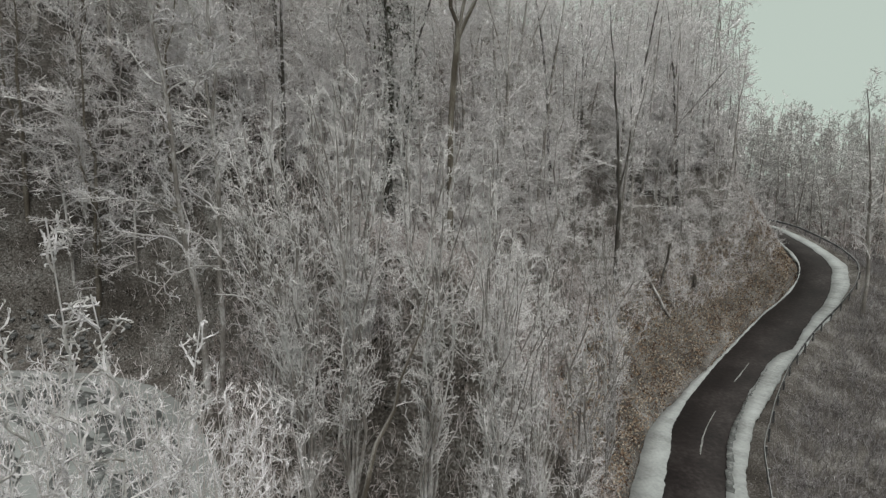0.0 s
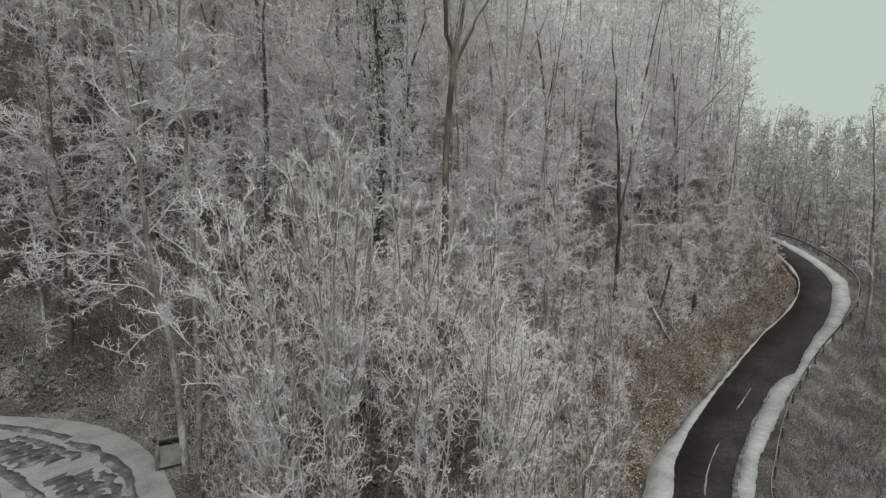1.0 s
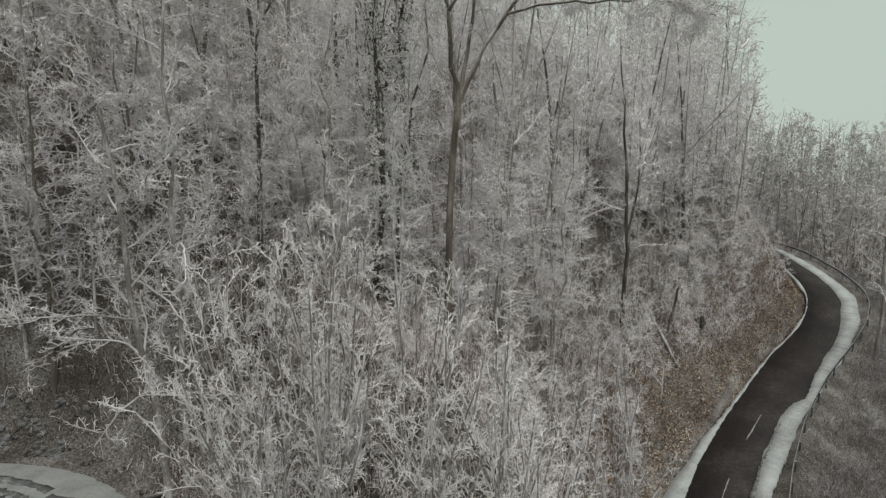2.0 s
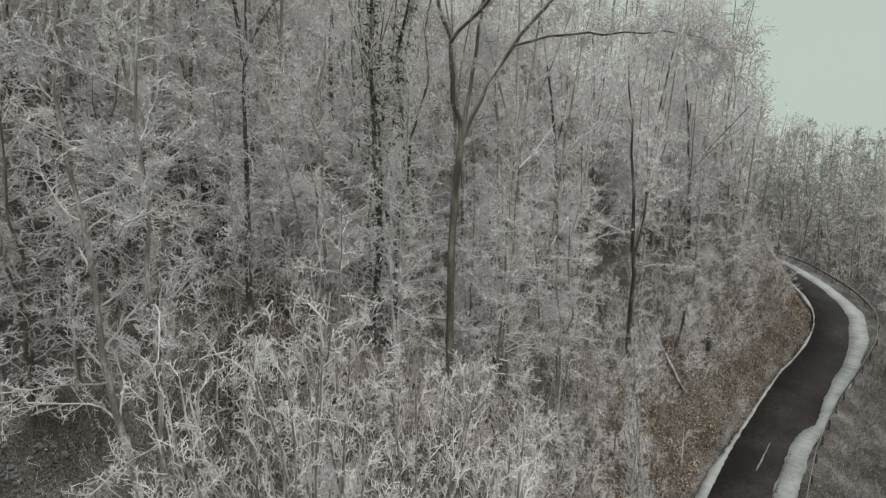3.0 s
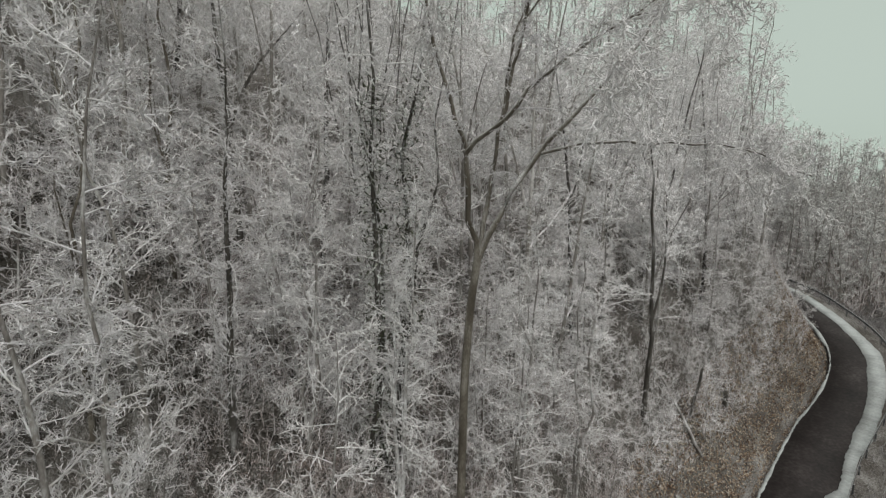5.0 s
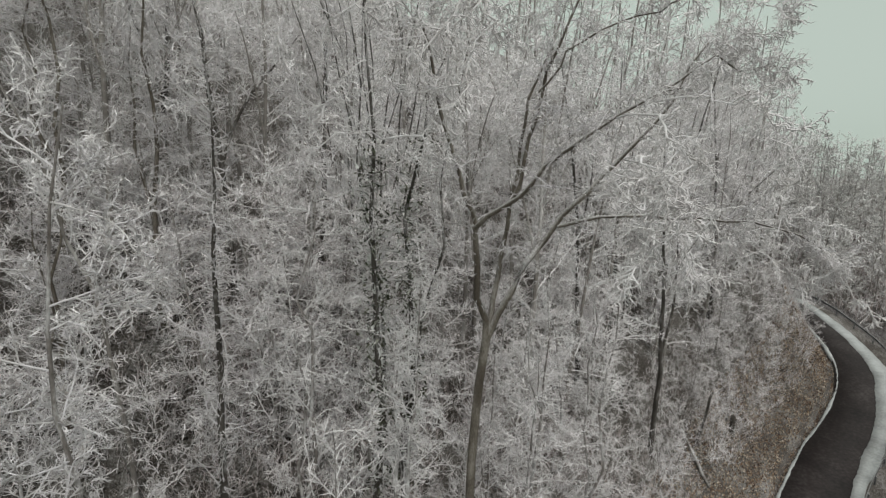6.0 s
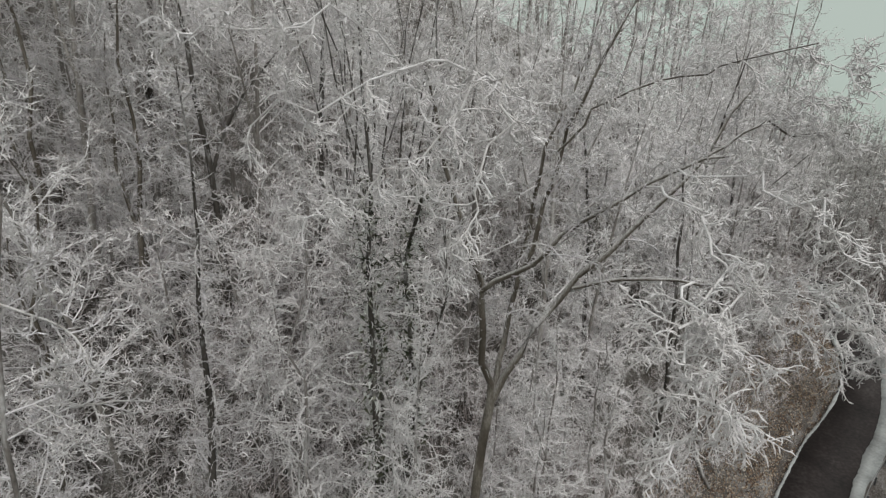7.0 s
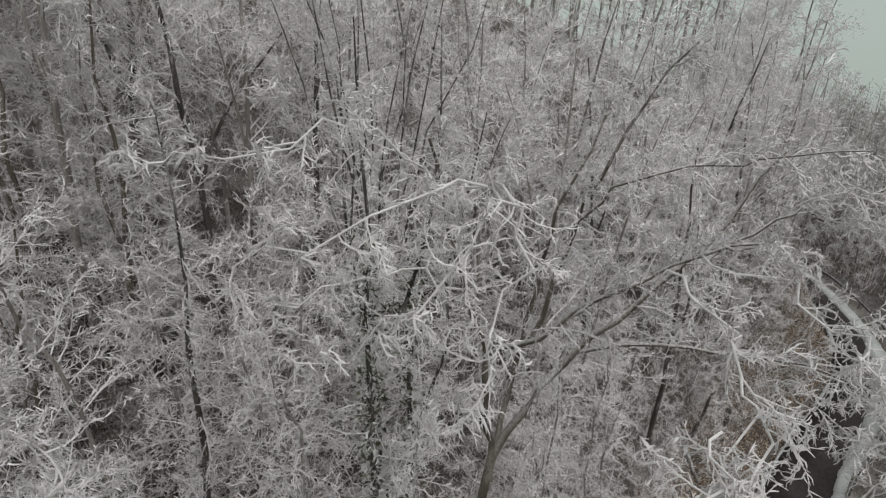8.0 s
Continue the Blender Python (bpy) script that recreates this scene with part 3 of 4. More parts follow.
def limbed(rng, limbs, radii, n2, n3, n4, len2, len3, len4, twig, span=(0.25, 1.0), lift2=0.1, droop3=0.0, sides=7, angle2=52, blunt=True, tip_lift=0.35, flat=1.0, crook=1.0):
    """Wood and frosted twigs on limbs drawn by hand: three orders of branches under them."""
    k = limbs[0].shape[0]
    P = np.stack(limbs)
    R = np.stack([np.linspace(a, b, k) for a, b in radii])
    P2, R2 = offshoots(rng, P, R, n2, span, angle2, len2, 7, lift2, 0.27 * crook, 0.5, twig * 0.6, 0.4, 1.0, twig * 1.0)
    P3, R3 = offshoots(rng, P2, R2, n3, (0.15, 1.0), 48, len3, 4, droop3, 0.44 * crook, 0.6, twig * 0.45, 0.3, flat, twig * 0.6)
    tips = fingers if blunt else needles
    return [tubes(P[i : i + 1], R[i : i + 1], sides) for i in range(len(P))], [tubes(P2, R2, 4), tubes(P3, R3, 3), tips(rng, P3, n4, len4, twig * 0.4, 46, tip_lift, flat), tips(rng, P2, n4, len4, twig * 0.4, 52, tip_lift, flat)]


# the forked tree on the slope
fz = ground_z(0.4, 26.0)
FORK = [
    (((0.45, 26.2, fz - 0.8), (0.35, 26.1, 12.6), (0.3, 26.0, 17.1), (0.4, 26.0, 19.8), (0.6, 26.0, 21.8)), 0.18, 0.145),
    (((0.58, 26.0, 21.6), (0.2, 25.8, 23.7), (0.0, 25.7, 25.7), (-0.7, 25.6, 27.5), (-1.3, 25.4, 29.4), (-1.8, 25, 31.5)), 0.125, 0.035),
    (((0.0, 25.7, 25.5), (1.3, 24.9, 26.7), (2.6, 24.3, 28.2), (3.6, 24.1, 29.0), (4.6, 24, 29.6), (5.3, 23.9, 29.7)), 0.085, 0.03),
    (((0.6, 26.0, 21.7), (1.6, 26.0, 24.0), (2.7, 26.0, 25.8), (3.8, 26, 27.0), (5.5, 26, 29.0), (7.0, 26.2, 31.5)), 0.13, 0.03),
    (((2.7, 26.0, 25.6), (3.6, 26.0, 25.9), (5.1, 25.8, 26.0), (7.6, 25.4, 26.1), (9.6, 24.8, 25.8), (11.0, 24, 25.0)), 0.065, 0.02),
    (((0.7, 26.1, 22.2), (1.1, 26.4, 25), (1.3, 26.5, 27), (1.6, 26.4, 29.5), (2.4, 26.2, 32)), 0.1, 0.03),
    (((1.0, 25.1, 26.4), (1.5, 25, 28.5), (1.8, 24.8, 30.2), (2.4, 24.6, 32), (3.2, 24.4, 33.6)), 0.07, 0.025),
    (((3.6, 24.2, 28.9), (3.6, 22.4, 28.9), (3.3, 20.6, 28.2), (2.9, 19.6, 27.0), (2.5, 19.1, 25.7)), 0.045, 0.018),
    (((4.2, 24.0, 29.4), (5.0, 21.8, 29.4), (5.2, 20.2, 28.6), (5.0, 19.4, 27.4)), 0.04, 0.018),
    (((-1.0, 25.5, 28.5), (-0.9, 23.5, 30.6), (-1.1, 21.6, 31.4), (-2.0, 20.8, 31.0), (-3.2, 20.5, 30.4), (-4.5, 20.4, 29.8)), 0.05, 0.02),
    (((-0.9, 23.5, 30.6), (-0.7, 21.4, 31.2), (-1.2, 20.5, 30.2), (-2.2, 20.3, 29.4), (-3.2, 20.3, 28.6)), 0.042, 0.018),
    (((-0.8, 22.3, 31.2), (-0.4, 20.8, 30.6), (-0.7, 20.2, 29.2), (-1.3, 20.1, 28.0), (-1.5, 20.1, 27.3)), 0.04, 0.018),
    (((-1.3, 25.4, 29.2), (-2.2, 22.8, 31.4), (-3.4, 21.4, 32.0), (-4.6, 20.8, 31.6), (-5.6, 20.6, 30.8)), 0.045, 0.018),
    (((-0.7, 25.6, 27.5), (-2.4, 24.6, 28.2), (-4.2, 23.8, 28.0), (-5.6, 23.4, 27.0)), 0.05, 0.018),
    (((4.7, 24, 29.6), (6.0, 23.8, 30.6), (6.8, 24.0, 30.3), (7.6, 24.1, 30.5), (8.3, 24.1, 30.1)), 0.05, 0.02),
    (((6.2, 23.8, 30.4), (6.8, 23.5, 31.3), (7.6, 23.4, 31.8)), 0.04, 0.018),
    (((3.4, 20.8, 28.4), (3.6, 19.9, 27.5), (3.45, 19.4, 26.5), (3.4, 19.1, 25.6)), 0.036, 0.018),
    (((2.9, 20.2, 27.8), (2.5, 19.4, 27.3), (2.25, 18.8, 26.5), (2.1, 18.4, 25.8)), 0.036, 0.018),
    (((8.8, 25.0, 25.9), (9.8, 24.4, 25.3), (10.5, 23.8, 24.6), (11.0, 23.5, 24.0)), 0.036, 0.018),
    (((8.2, 25.2, 26.0), (9.2, 24.7, 26.4), (10.2, 24.2, 26.0), (10.8, 24.0, 25.3)), 0.034, 0.018),
    (((7.2, 25.4, 26.1), (8.0, 24.8, 25.5), (8.9, 24.3, 25.0), (9.7, 24.0, 24.3)), 0.034, 0.018),
    (((1.55, 24.85, 29.6), (2.3, 24.3, 30.8), (3.4, 23.7, 31.3), (4.5, 23.0, 31.7), (5.5, 22.3, 32.0)), 0.05, 0.022),
]
rng = np.random.RandomState(3)
limbs = [lined(p, 13) for p, _, _ in FORK[1:]]
for i, limb in enumerate(limbs):
    limb[1:] += rng.normal(size=limb[1:].shape) * (0.06 if i < 6 or i == 13 or i == len(limbs) - 1 else 0.15)
wood_part, frost_part = limbed(rng, limbs[:6], [(a, b) for _, a, b in FORK[1:7]], 16, 8, 4, 1.5, 0.6, 0.24, 0.032, (0.22, 1.0), 0.15, -0.5, tip_lift=-0.3)
near_wood, near_frost = limbed(rng, limbs[6:], [(0.7 * a, 0.6 * b) for _, a, b in FORK[7:]], 15, 8, 4, 1.05, 0.46, 0.2, 0.031, (0.15, 1.0), 0.0, -0.8, tip_lift=-0.5)
wood_part += [near_wood[7], near_wood[-1]]
frost_part.append(trunk_twigs(rng, limbs[:6], 60, 0.5, 0.013))
wood_part.append(tubes(lined(FORK[0][0], 14)[None], np.linspace(FORK[0][1], FORK[0][2], 14)[None], 12))
forked = tree_thing("tree", wood_part, frost_part, "forked grey-barked tree with wide hoar-frosted limbs on the slope", stems="limb", bark=M_BARK, frost=M_FROST)
part("drooping_crown", mesh_of("drooping_crown", near_frost + near_wood[:7] + near_wood[8:-1], M_RIME, False), forked, "drooping outer crown thick with white rime")


def clump(name, seed, base, tops, r0, label, levels, bark=None, frost=None, group="", category="tree", bow=0.25, twiggy=0, **more):
    """A tree or bush of several stems from one foot to the given tops."""
    r = np.random.RandomState(seed)
    limbs, radii = [], []
    base = np.array(base, float)
    for top in tops:
        top = np.array(top, float)
        out = (top - base) * [1, 1, 0]
        mid = base + (top - base) * 0.5 + out * -bow + r.normal(size=3) * 0.12
        limbs.append(lined([base - UP * 0.5, base + (mid - base) * 0.5 + r.normal(size=3) * 0.08, mid, base + (top - base) * 0.8 - out * bow * 0.4, top]))
        limbs[-1][2:] += r.normal(size=(7, 3)) * np.linalg.norm(top - base) * 0.012
        radii.append((r0 * r.uniform(0.8, 1.1), min(0.018, 0.4 * r0)))
    w, f = limbed(r, limbs, radii, *levels, **more)
    if twiggy:
        f.append(trunk_twigs(r, limbs, twiggy, 0.8, 0.02))
    return tree_thing(name, w, f, label, group=group, stems="stem" if len(w) > 1 else "trunk", bark=bark or M_BARK, frost=frost or M_FROST, category=category)


# frosted many-stemmed bushes below the slope
M_STEM = mixed("rimed_stems", [(0.28, (0.09, 0.075, 0.066)), (0.47, (0.25, 0.228, 0.215)), (0.65, (0.66, 0.645, 0.65))], scale=1.5, bump_scale=14, stretch=(1, 1, 0.4), bump=0.3)
thicket = (
    ((-2.9, 15.2), ((-2.8, 15, 17.2), (-3.8, 14.4, 16.4), (-1.9, 14.4, 15.4), (-3.3, 15.8, 16.9), (-2.2, 15.6, 16.6), (-4.2, 15.4, 15.4))),
    ((-4.3, 15.2), ((-5.4, 15, 16.2), (-6.6, 15.6, 15.4), (-4.7, 16.2, 16.6), (-5.9, 14.2, 14.2), (-7.0, 14.8, 13.4), (-4.9, 14.3, 15.0))),
    ((-0.4, 15.0), ((-1.2, 14.8, 15.8), (0.3, 15.4, 15.7), (-0.5, 14.2, 14.4), (0.9, 14.4, 13.9), (-0.1, 15.8, 15.0))),
    ((1.7, 15.2), ((1.5, 14.5, 14.7), (2.7, 15.6, 12.8), (2.0, 16.2, 13.8), (3.4, 14.6, 11.0), (1.1, 14.0, 12.6), (2.4, 14.2, 11.8))),
)
rr = np.random.RandomState(44)
for i, ((x, y), tops) in enumerate(thicket):
    tops = [(a + e, b + f, c - g) for a, b, c in tops for e, f, g in ((0, 0, 0), *np.abs(rr.normal(size=(2, 3))) * (0.5, 0.5, 0.6) - (0.4, 0.4, 0))]
    clump("bush", 40 + i, (x, y, ground_z(x, y)), tops, 0.045, "tall many-stemmed bush thick with hoar frost", (13, 6, 3, 1.15, 0.36, 0.14, 0.026), category="bush", group="tall bushes", crook=0.45, angle2=40, droop3=0.3, span=(0.25, 1.0), lift2=0.5, bow=0.32, bark=M_STEM, frost=M_RIME)
# a dead trunk leaning through the bushes
lean_z = ground_z(-2.6, 13.6)
clump("leaning_trunk", 47, (-2.9, 13.6, lean_z), [(-0.3, 14.0, 10.6)], 0.13, "bare leaning grey trunk among the bushes", (3, 3, 3, 0.9, 0.4, 0.2, 0.02), span=(0.6, 1.0), bow=0.05)
for i, (x, y, top) in enumerate(((3.6, 17.5, 12.0), (-6.5, 18.5, 13.0), (6.5, 20.5, 12.5), (2.5, 13.0, 9.5), (9.5, 25.5, 13.0), (-3.0, 19.5, 13.0))):
    b = ground_z(x, y)
    rr = np.random.RandomState(60 + i)
    clump("bush", 70 + i, (x, y, b), [(x + rr.uniform(-2.2, 2.2), y + rr.uniform(-1.8, 1.8), b + (top - b) * rr.uniform(0.6, 1.05)) for _ in range(9)], 0.05, "frosted bush of thin upright stems on the slope", (11, 6, 8, 1.1, 0.4, 0.16, 0.02), crook=0.5, category="bush", angle2=42, span=(0.12, 1.0), lift2=0.6, blunt=False, bark=M_STEM, group="bushes on the slope")

# the spreading tree beside the drain
def spreading_tree():
    """Two stems from one foot with long rimed boughs sweeping out and up."""
    r = np.random.RandomState(5)
    foot = np.array([-11.3, 22.9, ground_z(-11.3, 22.9)])
    stems = np.stack([lined([foot + (dx, 0, -0.5), foot + (dx * 2, -0.3, 6), foot + (dx * 3 - 0.2, -0.9, 12), foot + (dx * 4 - 0.3, -1.3, 18), top], 12) for dx, top in ((-0.25, (-12.9, 21.4, 27.5)), (0.3, (-9.6, 21.2, 28.5)))])
    stems[:, 2:] += r.normal(size=(2, 10, 3)) * [0.16, 0.16, 0]
    stem_r = np.stack([np.linspace(0.17, 0.02, 12), np.linspace(0.14, 0.02, 12)])
    P, R = offshoots(r, stems, stem_r, 17, (0.3, 0.98), 66, 4.6, 9, 0.75, 0.22, 0.45, 0.026, 0.45, most=0.045)
    w, f = limbed(r, list(P), [(a, 0.016) for a in R[:, 0]], 9, 5, 4, 1.15, 0.46, 0.2, 0.036, (0.15, 1.0), 0.5, 0.5, angle2=46, crook=0.6, flat=0.8, tip_lift=0.5)
    tree_thing("tree", [tubes(stems[i : i + 1], stem_r[i : i + 1], 9) for i in range(2)], f + w, "spreading grey tree heavy with hoar frost beside the drain", stems="stem", bark=M_STEM, frost=M_FROST)


spreading_tree()
for i, (x, y, h) in enumerate(((-17.5, 31.0, 17), (-22.5, 30.5, 19), (-28.0, 32.0, 18), (-14.5, 33.5, 18), (-33.0, 31.5, 17), (-20.0, 35.0, 19), (-26.0, 35.5, 20))):
    z = ground_z(x, y)
    clump("tree", 160 + i, (x, y, z), [(x + 0.4, y - 0.3, z + h), (x - 0.9, y + 0.2, z + h * 0.8)], 0.15, "dark-trunked tree with layered frosted branches above the turning place", (34, 8, 12, 2.6, 0.8, 0.24, 0.03), span=(0.1, 1.0), lift2=0.05, bow=0.05, angle2=72, blunt=False, flat=0.4, group="trees above the turning place")
# slim dark trunk
tz = ground_z(-9.2, 27.8)
clump("tree", 6, (-9.2, 27.8, tz), [(-9.3, 27.7, 31.0)], 0.16, "slim dark-trunked tree with layered frosted side branches", (50, 8, 5, 2.3, 0.65, 0.2, 0.03), span=(0.12, 1.0), flat=0.45, lift2=0.0, bow=0.0, frost=M_FROST, bark=M_DARK_BARK, angle2=75, twiggy=300)


# layered trees white with rime before the ivy and beside the forked tree
for i, (x, y, top) in enumerate(((-5.9, 27.3, 26.6), (-2.0, 26.3, 24.0), (3.6, 29.8, 24.5), (7.4, 33.0, 24.0))):
    clump("tree", 230 + i, (x, y, ground_z(x, y)), [(x + 0.3, y - 0.2, top), (x - 0.7, y + 0.3, top - 2.2)], 0.1, "young tree with level boughs thick with rime", (26, 8, 5, 2.3, 0.66, 0.2, 0.03), group="rimed young trees", span=(0.2, 1.0), bow=0.05, angle2=68, flat=0.4, lift2=0.1, bark=M_STEM, frost=M_RIME)
# a fan of slender stems behind the ivy
gz0 = ground_z(-4.6, 36.5)
clump("tree", 8, (-4.6, 36.5, gz0), [(-4.6 + 0.95 * i - 4.6, 36.2 + 0.7 * math.sin(i * 2.3), 37.5 + 1.8 * math.sin(i * 1.7)) for i in range(11)], 0.1, "fan of slender grey stems rising from one stool", (15, 5, 6, 1.5, 0.6, 0.26, 0.03), span=(0.3, 1.0), bow=0.22, angle2=46, blunt=False, bark=M_DARK_BARK)


# the tree grown over with ivy
def ivy_tree():
    r = np.random.RandomState(12)
    z0 = ground_z(-2.8, 28.0)
    stems = [((-3.3, 27.6, z0), (-3.6, 27.4, 34)), ((-2.2, 28.0, z0), (-1.6, 28.2, 34)), ((-2.8, 28.4, z0), (-4.6, 28.8, 33)), ((-2.6, 27.8, z0), (-0.4, 28.6, 32))]
    limbs = [lined([np.array(a) - UP * 0.5, (np.array(a) + b) / 2 + r.normal(size=3) * 0.3, b]) + r.normal(size=(9, 3)) * 0.14 for a, b in stems]
    w, f = limbed(r, limbs, [(0.18, 0.02), (0.15, 0.02), (0.11, 0.02), (0.11, 0.02)], 24, 9, 5, 2.5, 0.68, 0.2, 0.03, (0.15, 1.0), 0.05, angle2=70, flat=0.5)
    f.append(trunk_twigs(r, limbs, 240, 0.75, 0.02))
    ob = tree_thing("tree", w, f, "cluster of dark trunks overgrown with ivy and hoar frost", stems="stem", bark=M_DARK_BARK, frost=M_RIME)
    Q = np.stack(limbs[:2])
    c = np.concatenate([Q[:, i] + (Q[:, i + 1] - Q[:, i]) * r.uniform(0, 1, (2, 1)) for i in range(6) for _ in range(190)])
    c = c + r.normal(size=c.shape) * [0.28, 0.28, 0.3]
    d = unit(r.normal(size=c.shape) - UP * 0.4) * r.uniform(0.12, 0.4, (len(c), 1))
    part("ivy", mesh_of("ivy", [spikes(c, d, 0.07 * r.uniform(0.5, 1.2, len(c)))], M_IVY, False), ob, "dark green ivy rimmed with frost")


ivy_tree()

# frosted tops right below the first view
tops = [(-3.05, 3.6, 13.25), (-2.75, 3.7, 12.7), (-3.45, 3.5, 13.6), (-3.9, 4.0, 12.3), (-3.3, 4.2, 12.0), (-2.4, 4.4, 12.2)]
clump("bush", 9, (-3.2, 4.1, ground_z(-3.2, 4.1)), tops, 0.014, "young bush with thick frosted upright shoots", (18, 3, 4, 0.5, 0.17, 0.06, 0.024), category="bush", span=(0.66, 0.985), lift2=1.5, droop3=1.0, angle2=52, bark=M_FROST)
r = np.random.RandomState(91)
for i, (bx, by) in enumerate(((-2.3, 4.9), (-3.2, 5.1), (-4.3, 5.0), (-5.2, 6.2), (-2.7, 6.6), (-3.9, 6.8))):
    tops = []
    for _ in range(18):
        x, y = bx + r.uniform(-0.9, 0.9), by + r.uniform(-0.7, 0.8)
        tops.append((x, y, np.interp(x * 5 / y, [-5, -3.8, -2.6, -1.6, -1.1], [11.8, 11.7, 11.4, 11.0, 10.2]) - r.uniform(0, 0.9) ** 2 - 0.38 * (y - 5)))
    clump("bush", 92 + i, (bx, by, ground_z(bx, by)), tops, 0.009, "low thicket of frosted upright shoots", (12, 4, 5, 0.38, 0.15, 0.07, 0.013), category="bush", group="thicket", span=(0.5, 1.0), lift2=1.2, droop3=0.6, angle2=42, bark=M_BRUSH, frost=M_FROST_THIN, blunt=False)

# tall wood on the hillside
inside = lambda x, y: (x > -1.08 * y - 4) & (x < 1.0 * y + 3)  # noqa: E731
spots = scatter(-70, 75, 29, 66, 4.4, lambda x, y, z, d: (d > 11) & inside(x, y) & ~((x > -14) & (x < 16) & (y < 35.5)), 5)
tall = [tree_thing("tree", *forest_tree(20 + i, 20.5 + 1.2 * (i % 3), 0.22 + 0.07 * (i % 3), 24, 7, 9, 12, 0.2, 0.13 + 0.02 * (i % 3), 0.036, 0.03, 6, 62, 0.36, 0.13, forked=(0, 2, 1)[i % 3]), "tall slender tree with dark trunk and hoar-frosted crown", group="hillside wood", frost=M_HAZED_CANOPY) for i in range(7)]
wood(tall, spots, 6)
edge = scatter(14, 52, 44, 84, 3.4, lambda x, y, z, d: (d > 10.5) & (d < 20) & (x > 0.33 * y) & (x + 0.8 < 0.71 * (y - 7)), 15)
edge_kinds = [tree_thing("tree", *forest_tree(30 + i, 21.5 + i, 0.12, 28, 8, 8, 10, 0.17, 0.15, 0.042, 0.03, 6, 60, 0.38, 0.14), "tall frosted tree at the edge of the wood above the road", group="wood edge", frost=M_HAZED_CANOPY) for i in range(3)]
wood(edge_kinds, edge, 16, 0.9, 1.1, lambda x, y: float(np.interp((x + 0.8) / (y - 7.0), [0.5, 0.66, 0.71], [1.05, 1.0, 0.8])))
# tall trees with thick dark trunks
dark_tall = [tree_thing("tree", *forest_tree(210 + i, 25 + i, 0.42, 28, 7, 10, 10, 0.17, 0.21, 0.036, 0.02, 6, 60, 0.38, 0.14, forked=1), "tall tree with a thick dark trunk and high frosted crown", group="dark trunks", frost=M_HAZED_CANOPY, bark=M_DARK_BARK) for i in range(3)]
wood(dark_tall, [(16.1, 43.7), (9.9, 43.5), (28.3, 58.0), (20.5, 53.4), (13.0, 46.0), (-12.5, 37.5), (-17.5, 40.0), (-8.0, 39.0)], 17, 0.9, 1.05)
# saplings and tall shrubs under it
sap_spots = scatter(-32, 55, 17, 80, 3.4, lambda x, y, z, d: (d > 5.8) & inside(x, y) & ((y < 56) | (x > 26)) & ~((np.abs(x - 0.4) < 2.2) & (y < 26.5)), 9)
sap_spots += scatter(-38, -12, 27, 38, 2.7, lambda x, y, z, d: d > 12, 39)
saps = [tree_thing("sapling", *forest_tree(80 + i, 5.5 + 0.8 * (i % 3), 0.08, 15, 4, 7, 9, 0.3, 0.045, 0.024, 0.12, 4, 66, 0.42, 0.2, lift1=0.1, flat=0.6), "bushy young tree white with frost", group="undergrowth saplings", category="sapling", bark=M_STEM) for i in range(6)]
wood(saps, sap_spots, 10, 0.6, 1.2)
# low bushes leaning over the road bank and round the turning place
low_spots = scatter(-40, 58, 20, 80, 2.15, lambda x, y, z, d: ((d > np.interp(y, [40, 46, 52, 70], [7.5, 6.2, 5.2, 4.7])) & (d < 11) & (y > 38)) | ((np.hypot(x - PAD[0], y - PAD[1]) < PAD_R + 11) & (d > 12) & (y > 15)) | ((x > -14) & (x < 16) & (y > 24) & (y < 37) & (d > 6)), 19)
lows = [tree_thing("shrub", *forest_tree(120 + i, 2.6 + 0.5 * (i % 3), 0.05, 12, 4, 6, 7, 0.42, 0.025, 0.022, 0.25, 4, 58, 0.42, 0.24, flat=0.8), "low rounded shrub of thin frosted twigs", group="bank shrubs", category="shrub", bark=M_STEM) for i in range(5)]
wood(lows, low_spots, 20, 0.5, 1.25)
# half-grown layered trees between the forked tree and the tall wood
mid_spots = scatter(-14, 17, 29.5, 37, 3.6, lambda x, y, z, d: (d > 10.5) & (np.abs(x - 0.4) > 0.8), 33)
mid_spots += scatter(-44, 50, 27, 80, 5.6, lambda x, y, z, d: (d > 8.5) & (d < 38) & ((y < 58) | (x > 24)) & inside(x, y) & ~((x > -14) & (x < 17) & (y < 37)), 35)
mid_spots += [(-20.0, 30.8), (-24.5, 31.2), (-30.0, 31.4), (-35.0, 30.0), (-18.0, 33.0)]
mids = [tree_thing("tree", *forest_tree(180 + i, 11.0 + 1.3 * (i % 3), 0.08, 26, 8, 9, 12, 0.24, 0.09, 0.035, 0.06, 6, 74, 0.38, 0.14, lift1=0.05, flat=0.35, lift2=0.0), "half-grown tree with level sprays of frosted twigs", group="half-grown trees", bark=M_STEM) for i in range(5)]
wood(mids, mid_spots, 34, 0.75, 1.2)
# far wood across the bend
far_spots = scatter(25, 125, 48, 150, 4.4, lambda x, y, z, d: (((d < -17) & (y > 62)) | ((d > 5) & (y > 86))) & (x < 1.0 * y + 6) & (x > 0.5 * y), 7)
far_kinds = [tree_thing("tree", *forest_tree(40 + i, 16 + i, 0.1, 18, 5, 4, 5, 0.2, 0.15, 0.13, 0.02, 4, 50, p3=0.24, k2=2, flat=0.8), "distant bare tree pale with frost", group="far wood", frost=M_HAZY, bough=M_HAZY) for i in range(4)]


def lower_right(x, y):
    """The far trees are smaller down the valley."""
    return float(np.interp(x / y, [0.6, 0.7, 0.8, 0.95], [1.3, 1.15, 0.95, 0.75]))


